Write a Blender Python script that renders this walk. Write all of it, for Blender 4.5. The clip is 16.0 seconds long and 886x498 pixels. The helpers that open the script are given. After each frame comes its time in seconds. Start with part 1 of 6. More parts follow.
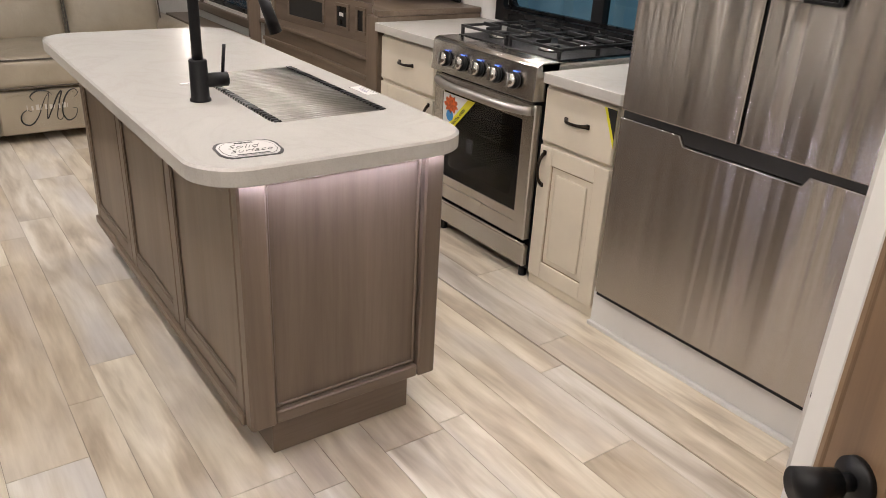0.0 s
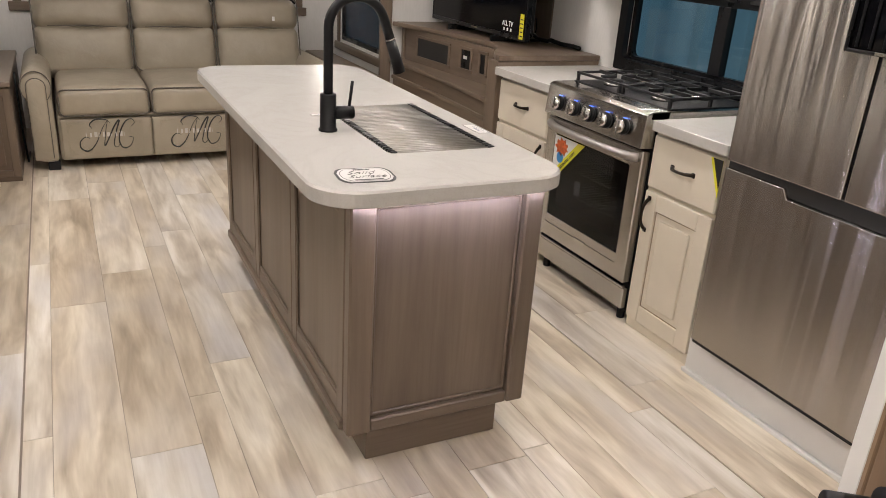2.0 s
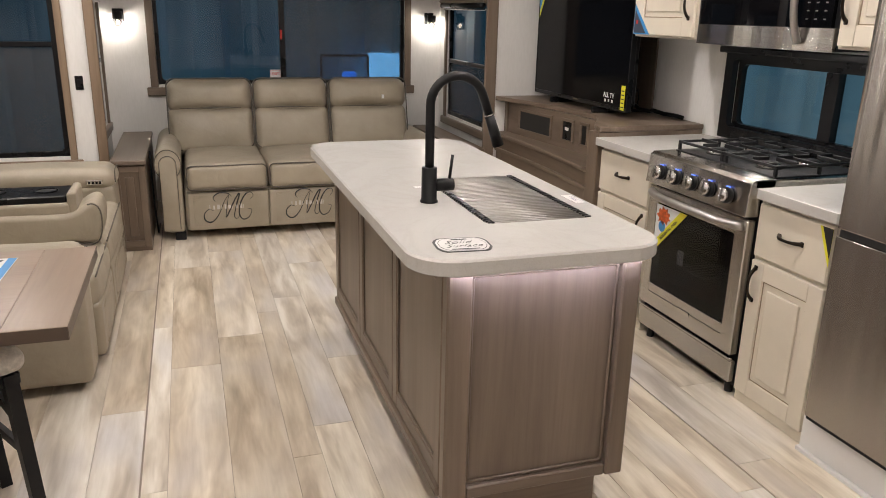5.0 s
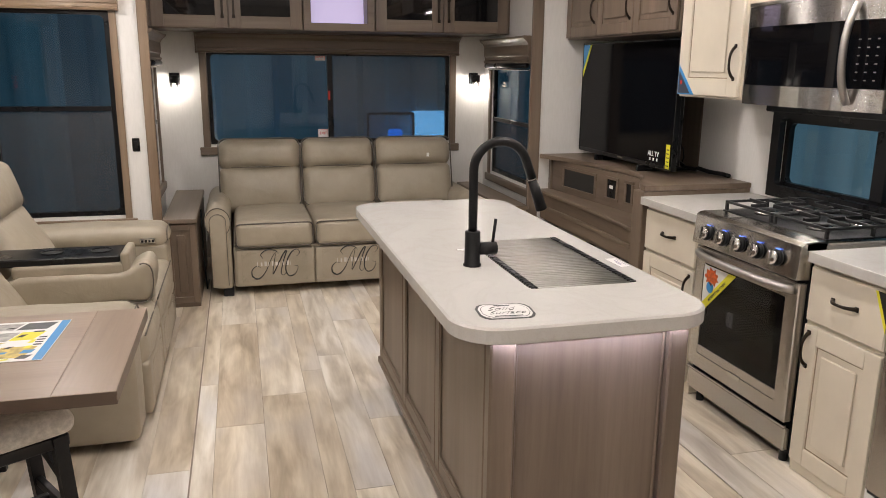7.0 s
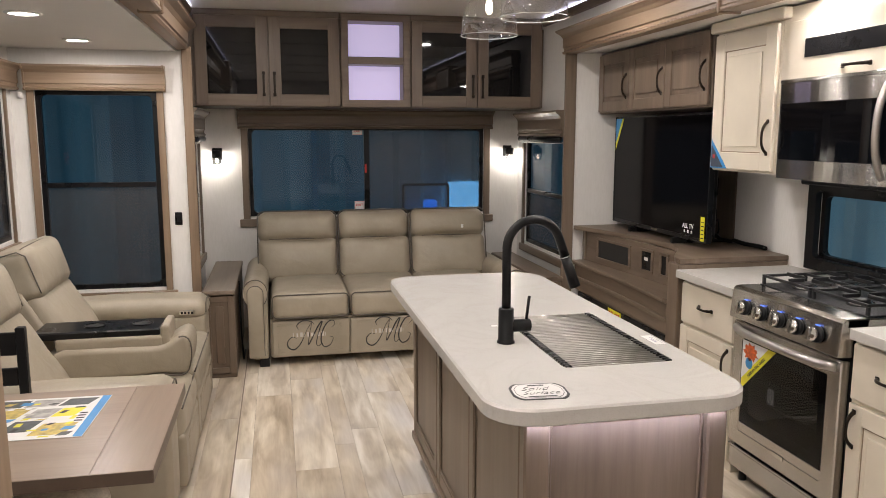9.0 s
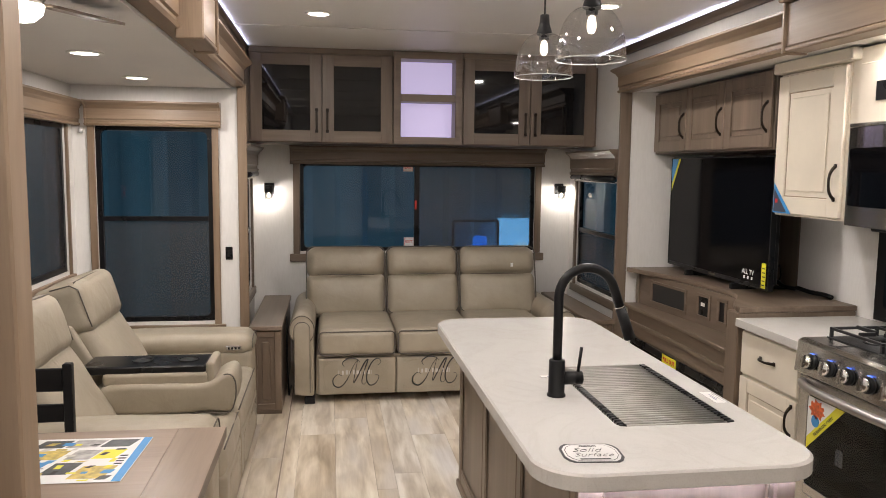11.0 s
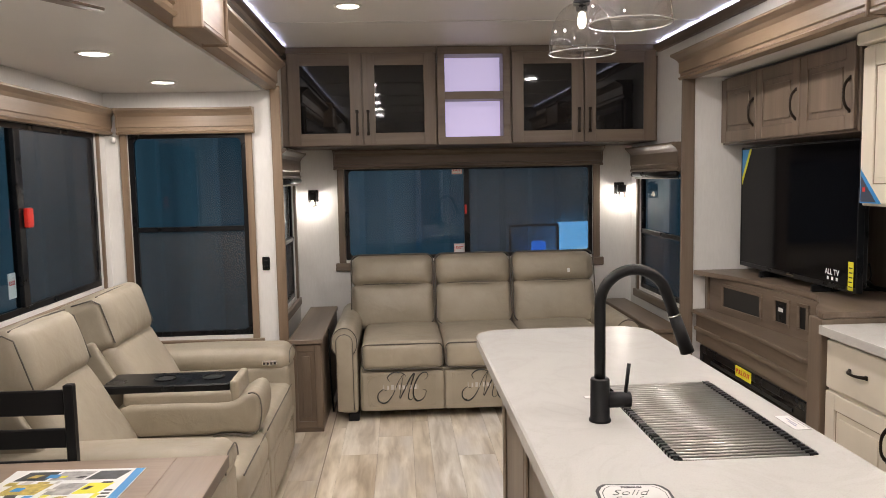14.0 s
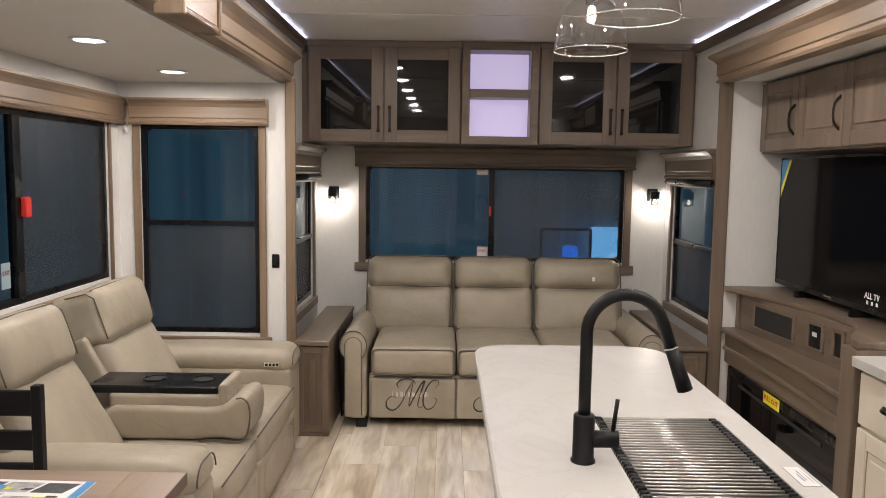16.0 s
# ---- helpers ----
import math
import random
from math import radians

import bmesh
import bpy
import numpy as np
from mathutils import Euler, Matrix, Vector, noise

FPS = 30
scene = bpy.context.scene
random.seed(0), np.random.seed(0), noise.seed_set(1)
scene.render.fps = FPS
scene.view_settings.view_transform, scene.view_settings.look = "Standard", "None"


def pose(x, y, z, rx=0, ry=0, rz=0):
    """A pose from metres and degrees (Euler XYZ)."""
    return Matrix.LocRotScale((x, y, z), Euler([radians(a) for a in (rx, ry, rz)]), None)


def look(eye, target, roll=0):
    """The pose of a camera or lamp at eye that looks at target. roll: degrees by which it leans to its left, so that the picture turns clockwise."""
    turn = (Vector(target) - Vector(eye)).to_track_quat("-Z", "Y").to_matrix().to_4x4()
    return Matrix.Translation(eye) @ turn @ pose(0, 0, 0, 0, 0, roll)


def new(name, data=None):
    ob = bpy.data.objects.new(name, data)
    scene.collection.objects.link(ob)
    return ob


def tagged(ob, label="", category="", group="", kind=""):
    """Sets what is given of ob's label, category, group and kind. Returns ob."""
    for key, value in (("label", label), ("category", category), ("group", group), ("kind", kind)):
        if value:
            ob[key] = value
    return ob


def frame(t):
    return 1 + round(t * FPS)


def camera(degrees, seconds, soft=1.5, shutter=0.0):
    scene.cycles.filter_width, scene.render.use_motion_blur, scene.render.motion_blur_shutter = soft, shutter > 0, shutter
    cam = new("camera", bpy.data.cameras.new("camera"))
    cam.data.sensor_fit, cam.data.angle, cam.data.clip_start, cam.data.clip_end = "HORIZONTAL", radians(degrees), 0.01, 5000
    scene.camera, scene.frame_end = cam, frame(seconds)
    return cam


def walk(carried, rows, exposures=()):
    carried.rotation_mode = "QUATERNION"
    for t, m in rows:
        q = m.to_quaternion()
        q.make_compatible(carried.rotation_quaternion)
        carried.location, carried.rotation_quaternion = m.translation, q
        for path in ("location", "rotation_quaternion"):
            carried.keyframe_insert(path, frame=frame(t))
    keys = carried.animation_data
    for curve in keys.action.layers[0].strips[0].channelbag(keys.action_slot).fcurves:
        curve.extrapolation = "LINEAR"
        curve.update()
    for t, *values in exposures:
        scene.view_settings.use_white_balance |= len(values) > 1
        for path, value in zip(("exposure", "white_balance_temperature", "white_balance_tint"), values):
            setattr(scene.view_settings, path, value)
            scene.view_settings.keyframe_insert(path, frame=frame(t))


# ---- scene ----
cam = camera(60.1, 16.0, soft=0.9)
PATH = [
    (0, (0.086, -0.005, 1.494), (1.164, 1.462, 0.665), 3.1),
    (0.5, (0.074, -0.042, 1.498), (1.096, 1.478, 0.695), 3.7),
    (1, (0.06, -0.078, 1.506), (1.024, 1.491, 0.724), 4.1),
    (1.5, (0.047, -0.112, 1.514), (0.952, 1.501, 0.753), 3.9),
    (2, (0.051, -0.145, 1.52), (0.893, 1.508, 0.772), 3.8),
    (2.5, (0.049, -0.163, 1.529), (0.836, 1.521, 0.791), 4.1),
    (3, (0.05, -0.179, 1.537), (0.785, 1.534, 0.812), 3.5),
    (3.5, (0.061, -0.188, 1.532), (0.761, 1.545, 0.822), 2.7),
    (4, (0.071, -0.197, 1.542), (0.74, 1.557, 0.851), 1.8),
    (4.2, (0.07, -0.221, 1.532), (0.72, 1.55, 0.868), 1.5),
    (6.3, (0.042, -0.159, 1.567), (0.578, 1.694, 1.04), 0.6),
    (6.5, (0.066, -0.191, 1.573), (0.585, 1.672, 1.063), 0.3),
    (7, (0.065, -0.194, 1.579), (0.563, 1.686, 1.116), 0.5),
    (7.5, (0.074, -0.205, 1.591), (0.541, 1.695, 1.177), 0.2),
    (8, (0.072, -0.211, 1.597), (0.519, 1.704, 1.229), -0.2),
    (8.5, (0.068, -0.21, 1.61), (0.501, 1.715, 1.28), -0.2),
    (9, (0.064, -0.212, 1.622), (0.481, 1.722, 1.327), 0.0),
    (11.3, (0.08, -0.091, 1.658), (0.352, 1.879, 1.448), 0.7),
    (11.5, (0.08, -0.06, 1.656), (0.339, 1.911, 1.439), 0.7),
    (12, (0.108, 0.013, 1.647), (0.339, 1.986, 1.411), 0.4),
    (12.5, (0.15, 0.064, 1.638), (0.357, 2.039, 1.406), -0.4),
    (13, (0.189, 0.116, 1.629), (0.379, 2.096, 1.415), -0.4),
    (13.5, (0.226, 0.154, 1.617), (0.387, 2.138, 1.422), -0.8),
    (14, (0.27, 0.187, 1.602), (0.381, 2.175, 1.414), -1.1),
    (14.5, (0.325, 0.24, 1.598), (0.409, 2.228, 1.399), -0.9),
    (15, (0.379, 0.295, 1.607), (0.437, 2.283, 1.39), -0.4),
    (15.5, (0.432, 0.344, 1.624), (0.455, 2.332, 1.415), 0.5),
    (16, (0.465, 0.386, 1.628), (0.457, 2.376, 1.431), 0.8),
]
walk(cam, [(t, look(eye, target, roll)) for t, eye, target, roll in PATH])

# ==== world, light ====
world = bpy.data.worlds.new("hall")
scene.world = world
world.use_nodes = True
world.node_tree.nodes["Background"].inputs[0].default_value = (0.24, 0.50, 0.72, 1)
world.node_tree.nodes["Background"].inputs[1].default_value = 0.03
WARM = (1.0, 0.918, 0.872)


def lamp(kind, name, m, power, color, **more):
    data = bpy.data.lights.new(name, kind)
    data.energy, data.color = power, color
    if "size" in more:
        data.size = more["size"]
    if "size_y" in more:
        data.shape, data.size_y = "RECTANGLE", more["size_y"]
    if "radius" in more:
        data.shadow_soft_size = more["radius"]
    if "disk" in more:
        data.shape, data.size = "DISK", more["disk"]
    if "spread" in more:
        data.spread = radians(more["spread"])
    ob = new(name, data)
    ob.matrix_basis = m
    return ob


# ==== materials ====
def nodes_of(name):
    m = bpy.data.materials.new(name)
    m.use_nodes = True
    nt = m.node_tree
    return m, nt, nt.nodes["Principled BSDF"]


def add(nt, kind, **props):
    n = nt.nodes.new(kind)
    for k, v in props.items():
        if k == "op":
            n.operation = v
        elif k == "blend":
            n.blend_type = v
        elif k == "dtype":
            n.data_type = v
    return n


def coords(nt, scale, jitter=0.0):
    """Object coordinates, scaled per axis, shifted by the object's own random number."""
    tc, mp = add(nt, "ShaderNodeTexCoord"), add(nt, "ShaderNodeMapping")
    nt.links.new(tc.outputs["Object"], mp.inputs["Vector"])
    mp.inputs["Scale"].default_value = scale
    if jitter:
        oi, mu = add(nt, "ShaderNodeObjectInfo"), add(nt, "ShaderNodeVectorMath", op="SCALE")
        mu.inputs[0].default_value = (jitter, jitter * 0.7, jitter * 1.3)
        nt.links.new(oi.outputs["Random"], mu.inputs["Scale"])
        nt.links.new(mu.outputs[0], mp.inputs["Location"])
    return mp.outputs[0]


def noise_of(nt, vec, scale, detail=4, rough=0.55, distort=0.0):
    n = add(nt, "ShaderNodeTexNoise")
    nt.links.new(vec, n.inputs["Vector"])
    n.inputs["Scale"].default_value, n.inputs["Detail"].default_value = scale, detail
    n.inputs["Roughness"].default_value, n.inputs["Distortion"].default_value = rough, distort
    return n.outputs["Fac"]


def ramp(nt, fac, stops):
    r = add(nt, "ShaderNodeValToRGB")
    el = r.color_ramp.elements
    while len(el) < len(stops):
        el.new(0.5)
    for e, (p, c) in zip(el, stops):
        e.position, e.color = p, (*c, 1)
    nt.links.new(fac, r.inputs["Fac"])
    return r.outputs["Color"]


def mixc(nt, fac, a, b, blend="MIX"):
    m = add(nt, "ShaderNodeMix", dtype="RGBA", blend=blend)
    for sock, v in ((m.inputs[0], fac), (m.inputs[6], a), (m.inputs[7], b)):
        if isinstance(v, (int, float)):
            sock.default_value = v
        elif isinstance(v, tuple):
            sock.default_value = (*v, 1)
        else:
            nt.links.new(v, sock)
    return m.outputs[2]


def bump(nt, bsdf, height, strength, dist=0.002):
    b = add(nt, "ShaderNodeBump")
    b.inputs["Strength"].default_value, b.inputs["Distance"].default_value = strength, dist
    nt.links.new(height, b.inputs["Height"])
    nt.links.new(b.outputs[0], bsdf.inputs["Normal"])


def rough_from(nt, bsdf, fac, lo, hi):
    mr = add(nt, "ShaderNodeMapRange")
    mr.inputs["To Min"].default_value, mr.inputs["To Max"].default_value = lo, hi
    nt.links.new(fac, mr.inputs["Value"])
    nt.links.new(mr.outputs[0], bsdf.inputs["Roughness"])


def plain(name, c, rough=0.5, metal=0.0, vary=0.12, scale=6.0, grain=0.0, gscale=200.0, coat=0.0, spec=0.5):
    """A surface with soft large stains and a fine grain."""
    m, nt, b = nodes_of(name)
    v = coords(nt, (1, 1, 1), 3.0)
    big = noise_of(nt, v, scale, 5)
    lo, hi = tuple(x * (1 - vary) for x in c), tuple(min(1, x * (1 + vary)) for x in c)
    nt.links.new(ramp(nt, big, [(0.3, lo), (0.7, hi)]), b.inputs["Base Color"])
    b.inputs["Metallic"].default_value, b.inputs["Coat Weight"].default_value = metal, coat
    b.inputs["Specular IOR Level"].default_value = spec
    rough_from(nt, b, big, max(0.02, rough * 0.85), min(1, rough * 1.15))
    if grain:
        bump(nt, b, noise_of(nt, v, gscale, 3), grain)
    return m


def wood(name, dark, mid, light, along, rough=0.42, fine=60.0, coat=0.08):
    """Stained oak: streaks along one axis, with broad cathedral figure and fine pores."""
    m, nt, b = nodes_of(name)
    s1 = [7.0, 7.0, 7.0]
    s1["xyz".index(along)] = 0.55
    s2 = [fine, fine, fine]
    s2["xyz".index(along)] = 2.2
    s3 = [2.2, 2.2, 2.2]
    s3["xyz".index(along)] = 0.5
    v1, v2, v3 = coords(nt, s1, 7.0), coords(nt, s2, 5.0), coords(nt, s3, 9.0)
    figure, pores, broad = noise_of(nt, v1, 1.0, 5, 0.6, 0.6), noise_of(nt, v2, 1.0, 4, 0.7), noise_of(nt, v3, 1.0, 3)
    base = ramp(nt, figure, [(0.28, dark), (0.5, mid), (0.72, light)])
    por = ramp(nt, pores, [(0.36, (0.72, 0.70, 0.68)), (0.56, (1, 1, 1))])
    col = mixc(nt, 0.4, base, por, "MULTIPLY")
    col = mixc(nt, 0.5, col, ramp(nt, broad, [(0.3, (0.8, 0.79, 0.78)), (0.7, (1.15, 1.14, 1.12))]), "MULTIPLY")
    nt.links.new(col, b.inputs["Base Color"])
    rough_from(nt, b, pores, rough * 0.8, rough * 1.25)
    b.inputs["Coat Weight"].default_value, b.inputs["Coat Roughness"].default_value = coat, 0.3
    bump(nt, b, pores, 0.25, 0.0006)
    return m


def floor_material():
    m, nt, b = nodes_of("weathered_vinyl_plank")
    oi = add(nt, "ShaderNodeObjectInfo")
    v1, v2 = coords(nt, (13, 2.2, 1), 37.0), coords(nt, (60, 4.0, 1), 21.0)
    v3 = coords(nt, (4.0, 1.2, 1), 51.0)
    streak, fine, blot = noise_of(nt, v1, 1.0, 3, 0.5, 0.4), noise_of(nt, v2, 1.0, 4, 0.65), noise_of(nt, v3, 1.0, 2)
    base = ramp(nt, streak, [(0.27, (0.43, 0.365, 0.29)), (0.42, (0.60, 0.53, 0.435)), (0.56, (0.76, 0.70, 0.605)), (0.70, (0.88, 0.83, 0.75))])
    cool = mixc(nt, ramp(nt, blot, [(0.50, (0, 0, 0)), (0.68, (0.7, 0.7, 0.7))]), base, (0.66, 0.635, 0.625))
    tone = ramp(nt, oi.outputs["Random"], [(0.0, (0.82, 0.765, 0.69)), (0.2, (0.89, 0.85, 0.79)), (0.45, (1.0, 0.97, 0.92)), (0.65, (0.93, 0.94, 0.97)), (0.8, (1.03, 1.03, 1.03)), (1.0, (1.12, 1.10, 1.05))])
    col = mixc(nt, 1.0, cool, tone, "MULTIPLY")
    col = mixc(nt, 0.5, col, ramp(nt, fine, [(0.35, (0.84, 0.82, 0.80)), (0.6, (1, 1, 1))]), "MULTIPLY")
    nt.links.new(col, b.inputs["Base Color"])
    rough_from(nt, b, streak, 0.36, 0.52)
    bump(nt, b, fine, 0.15, 0.0005)
    return m


def brushed(name, c, rough=0.14, wave=1.0, comb=1.0):
    """Brushed steel: fine level lines that stretch reflections upright, on slightly wavy sheet."""
    m, nt, b = nodes_of(name)
    fine = noise_of(nt, coords(nt, (2.0, 2.0, 900.0)), 1.0, 2)
    big = noise_of(nt, coords(nt, (1.0, 6.0, 0.10)), 1.0, 2, 0.4)
    nt.links.new(ramp(nt, fine, [(0.3, tuple(x * 0.88 for x in c)), (0.7, c)]), b.inputs["Base Color"])
    b.inputs["Metallic"].default_value, b.inputs["Anisotropic"].default_value = 1.0, 1.0
    b.inputs["Anisotropic Rotation"].default_value = 0.25
    tg = add(nt, "ShaderNodeTangent")
    tg.direction_type, tg.axis = "RADIAL", "Z"
    nt.links.new(tg.outputs[0], b.inputs["Tangent"])
    rough_from(nt, b, fine, rough * 0.85, rough * 1.2)
    b1, b2 = add(nt, "ShaderNodeBump"), add(nt, "ShaderNodeBump")
    b1.inputs["Distance"].default_value, b2.inputs["Distance"].default_value = 0.005 * wave, 0.00024 * comb
    nt.links.new(big, b1.inputs["Height"])
    nt.links.new(fine, b2.inputs["Height"])
    nt.links.new(b1.outputs[0], b2.inputs["Normal"])
    nt.links.new(b2.outputs[0], b.inputs["Normal"])
    return m


def brushed_sheet(name, c):
    """Thin brushed door sheet: level scratches draw reflections into upright streaks, slow dents bend them."""
    m, nt, b = nodes_of(name)
    nt.nodes.remove(b)
    gl, mx, tg = add(nt, "ShaderNodeBsdfAnisotropic"), add(nt, "ShaderNodeMixShader"), add(nt, "ShaderNodeTangent")
    tg.direction_type, tg.axis = "RADIAL", "Z"
    scratch = noise_of(nt, coords(nt, (1.5, 1.5, 700.0)), 1.0, 2)
    dents = noise_of(nt, coords(nt, (1.0, 6.5, 0.30)), 1.0, 2, 0.35, 0.0)
    col = ramp(nt, scratch, [(0.3, tuple(x * 0.93 for x in c)), (0.7, c)])
    bp = add(nt, "ShaderNodeBump")
    bp.inputs["Strength"].default_value, bp.inputs["Distance"].default_value = 1.0, 0.034
    nt.links.new(dents, bp.inputs["Height"])
    wide = add(nt, "ShaderNodeBsdfAnisotropic")
    for node, rough, an in ((gl, 0.17, 0.80), (wide, 0.26, 0.5)):
        node.inputs["Roughness"].default_value, node.inputs["Anisotropy"].default_value = rough, an
        nt.links.new(tg.outputs[0], node.inputs["Tangent"])
        nt.links.new(bp.outputs[0], node.inputs["Normal"])
        nt.links.new(col, node.inputs["Color"])
    mx.inputs[0].default_value = 0.15
    nt.links.new(gl.outputs[0], mx.inputs[1])
    nt.links.new(wide.outputs[0], mx.inputs[2])
    nt.links.new(mx.outputs[0], nt.nodes["Material Output"].inputs["Surface"])
    return m


def emitter(name, c, strength):
    m, nt, b = nodes_of(name)
    b.inputs["Base Color"].default_value = (*c, 1)
    b.inputs["Emission Color"].default_value, b.inputs["Emission Strength"].default_value = (*c, 1), strength
    return m


def glass(name, c, base=0.045, edge=0.55, rough=0.0):
    """Thin clear sheet: light goes straight on, with a gloss that grows towards the edge."""
    m, nt, b = nodes_of(name)
    nt.nodes.remove(b)
    tr, gl, lw, mx = add(nt, "ShaderNodeBsdfTransparent"), add(nt, "ShaderNodeBsdfGlossy"), add(nt, "ShaderNodeLayerWeight"), add(nt, "ShaderNodeMixShader")
    tr.inputs[0].default_value, gl.inputs["Roughness"].default_value = (*c, 1), rough
    pw, ma = add(nt, "ShaderNodeMath", op="POWER"), add(nt, "ShaderNodeMath", op="MULTIPLY_ADD")
    pw.inputs[1].default_value, ma.inputs[1].default_value, ma.inputs[2].default_value = 4.0, edge, base
    nt.links.new(lw.outputs["Facing"], pw.inputs[0])
    nt.links.new(pw.outputs[0], ma.inputs[0])
    nt.links.new(ma.outputs[0], mx.inputs[0])
    nt.links.new(tr.outputs[0], mx.inputs[1])
    nt.links.new(gl.outputs[0], mx.inputs[2])
    nt.links.new(mx.outputs[0], nt.nodes["Material Output"].inputs["Surface"])
    return m


def leather_material():
    m, nt, b = nodes_of("taupe_leather")
    v = coords(nt, (1, 1, 1), 2.0)
    peb, big = noise_of(nt, v, 260, 3), noise_of(nt, v, 5.0, 4)
    nt.links.new(ramp(nt, big, [(0.3, (0.315, 0.274, 0.208)), (0.7, (0.385, 0.337, 0.262))]), b.inputs["Base Color"])
    rough_from(nt, b, peb, 0.36, 0.52)
    mx = add(nt, "ShaderNodeMath", op="ADD")
    sc = add(nt, "ShaderNodeMath", op="MULTIPLY")
    sc.inputs[1].default_value = 15.0
    nt.links.new(noise_of(nt, v, 9.0, 3, 0.5, 0.6), sc.inputs[0])
    nt.links.new(sc.outputs[0], mx.inputs[0])
    nt.links.new(peb, mx.inputs[1])
    bump(nt, b, mx.outputs[0], 0.35, 0.0012)
    return m


def quartz_material():
    m, nt, b = nodes_of("white_quartz")
    v = coords(nt, (1, 1, 1))
    vein = noise_of(nt, v, 2.6, 8, 0.6, 1.6)
    spk = noise_of(nt, v, 260, 2)
    c = ramp(nt, vein, [(0.36, (0.53, 0.515, 0.488)), (0.47, (0.536, 0.522, 0.495)), (0.5, (0.516, 0.50, 0.47)), (0.53, (0.536, 0.522, 0.495)), (0.64, (0.55, 0.536, 0.508))])
    c = mixc(nt, 0.35, c, ramp(nt, spk, [(0.32, (0.8, 0.79, 0.77)), (0.5, (1, 1, 1))]), "MULTIPLY")
    nt.links.new(c, b.inputs["Base Color"])
    rough_from(nt, b, spk, 0.20, 0.28)
    return m


def wallpaper_material():
    m, nt, b = nodes_of("off_white_wallboard")
    v, w = coords(nt, (1, 1, 1)), coords(nt, (90, 90, 18))
    big, linen = noise_of(nt, v, 1.6, 3), noise_of(nt, w, 1.0, 4)
    c = ramp(nt, big, [(0.3, (0.70, 0.685, 0.66)), (0.7, (0.76, 0.745, 0.72))])
    c = mixc(nt, 0.4, c, ramp(nt, linen, [(0.35, (0.9, 0.9, 0.89)), (0.6, (1, 1, 1))]), "MULTIPLY")
    nt.links.new(c, b.inputs["Base Color"])
    b.inputs["Roughness"].default_value = 0.6
    bump(nt, b, linen, 0.15, 0.0006)
    return m


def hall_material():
    """Ribbed cladding of the hall outside, in blue-grey; hall light is put in as glow."""
    m, nt, b = nodes_of("self_lit_hall_cladding")
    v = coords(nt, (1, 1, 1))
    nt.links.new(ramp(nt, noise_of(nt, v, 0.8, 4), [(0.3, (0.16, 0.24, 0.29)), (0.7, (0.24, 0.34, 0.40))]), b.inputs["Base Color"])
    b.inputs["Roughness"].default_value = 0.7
    # Upright streaks of emission stand in for light and shade on the ribs.
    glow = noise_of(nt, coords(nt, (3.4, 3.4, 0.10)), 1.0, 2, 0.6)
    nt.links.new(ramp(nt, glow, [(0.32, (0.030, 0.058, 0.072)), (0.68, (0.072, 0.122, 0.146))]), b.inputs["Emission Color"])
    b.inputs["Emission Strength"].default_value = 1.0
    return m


FLOOR = floor_material()
WALL = wallpaper_material()
CEIL = plain("white_ceiling_panel", (0.78, 0.765, 0.745), 0.45, vary=0.03, scale=2)
WOOD_Z = wood("taupe_oak_upright", (0.122, 0.089, 0.063), (0.166, 0.125, 0.092), (0.212, 0.164, 0.124), "z")
WOOD_Y = wood("taupe_oak_lengthwise", (0.122, 0.089, 0.063), (0.166, 0.125, 0.092), (0.212, 0.164, 0.124), "y")
WOOD_X = wood("taupe_oak_crosswise", (0.122, 0.089, 0.063), (0.166, 0.125, 0.092), (0.212, 0.164, 0.124), "x")
TRIM_X = wood("tan_oak_crosswise", (0.175, 0.118, 0.076), (0.255, 0.182, 0.122), (0.335, 0.25, 0.178), "x", fine=50)
TRIM_Y = wood("tan_oak_lengthwise", (0.175, 0.118, 0.076), (0.255, 0.182, 0.122), (0.335, 0.25, 0.178), "y", fine=50)
TRIM_Z = wood("tan_oak_upright", (0.175, 0.118, 0.076), (0.255, 0.182, 0.122), (0.335, 0.25, 0.178), "z", fine=50)
TABLE = wood("tan_table_laminate", (0.235, 0.17, 0.125), (0.29, 0.215, 0.16), (0.35, 0.265, 0.205), "x", rough=0.32)
DOORWOOD = wood("brown_door_oak", (0.16, 0.10, 0.06), (0.23, 0.15, 0.09), (0.30, 0.20, 0.125), "z")
CREAM = plain("cream_paint", (0.71, 0.645, 0.535), 0.42, vary=0.05, scale=5, grain=0.05)
GLAZE = plain("brown_glaze", (0.30, 0.23, 0.15), 0.5)
QUARTZ = quartz_material()
LEATHER = leather_material()
PIPING = plain("dark_piping", (0.11, 0.095, 0.078), 0.5)
STEEL_Z = brushed_sheet("stainless_door_sheet", (0.50, 0.465, 0.43))
STEEL_Y = brushed("stainless_crosswise", (0.60, 0.58, 0.55), 0.18, 0.9, 1.4)
CHROME = plain("polished_steel", (0.66, 0.65, 0.63), 0.16, 1.0, vary=0.05)
BLACK = plain("black_matte_metal", (0.007, 0.007, 0.008), 0.42, 0.0, grain=0.05, spec=0.3)
IRON = plain("cast_iron", (0.010, 0.010, 0.011), 0.5, 0.2, grain=0.3, gscale=400)
PLASTIC = plain("black_plastic", (0.007, 0.007, 0.008), 0.28, spec=0.3)
BGLASS = plain("black_glass", (0.004, 0.004, 0.005), 0.05, vary=0.02, spec=0.2)
SCREEN = plain("tv_screen", (0.003, 0.003, 0.004), 0.10, vary=0.02, spec=0.12)
SATIN = plain("satin_steel", (0.46, 0.44, 0.42), 0.40, 1.0)
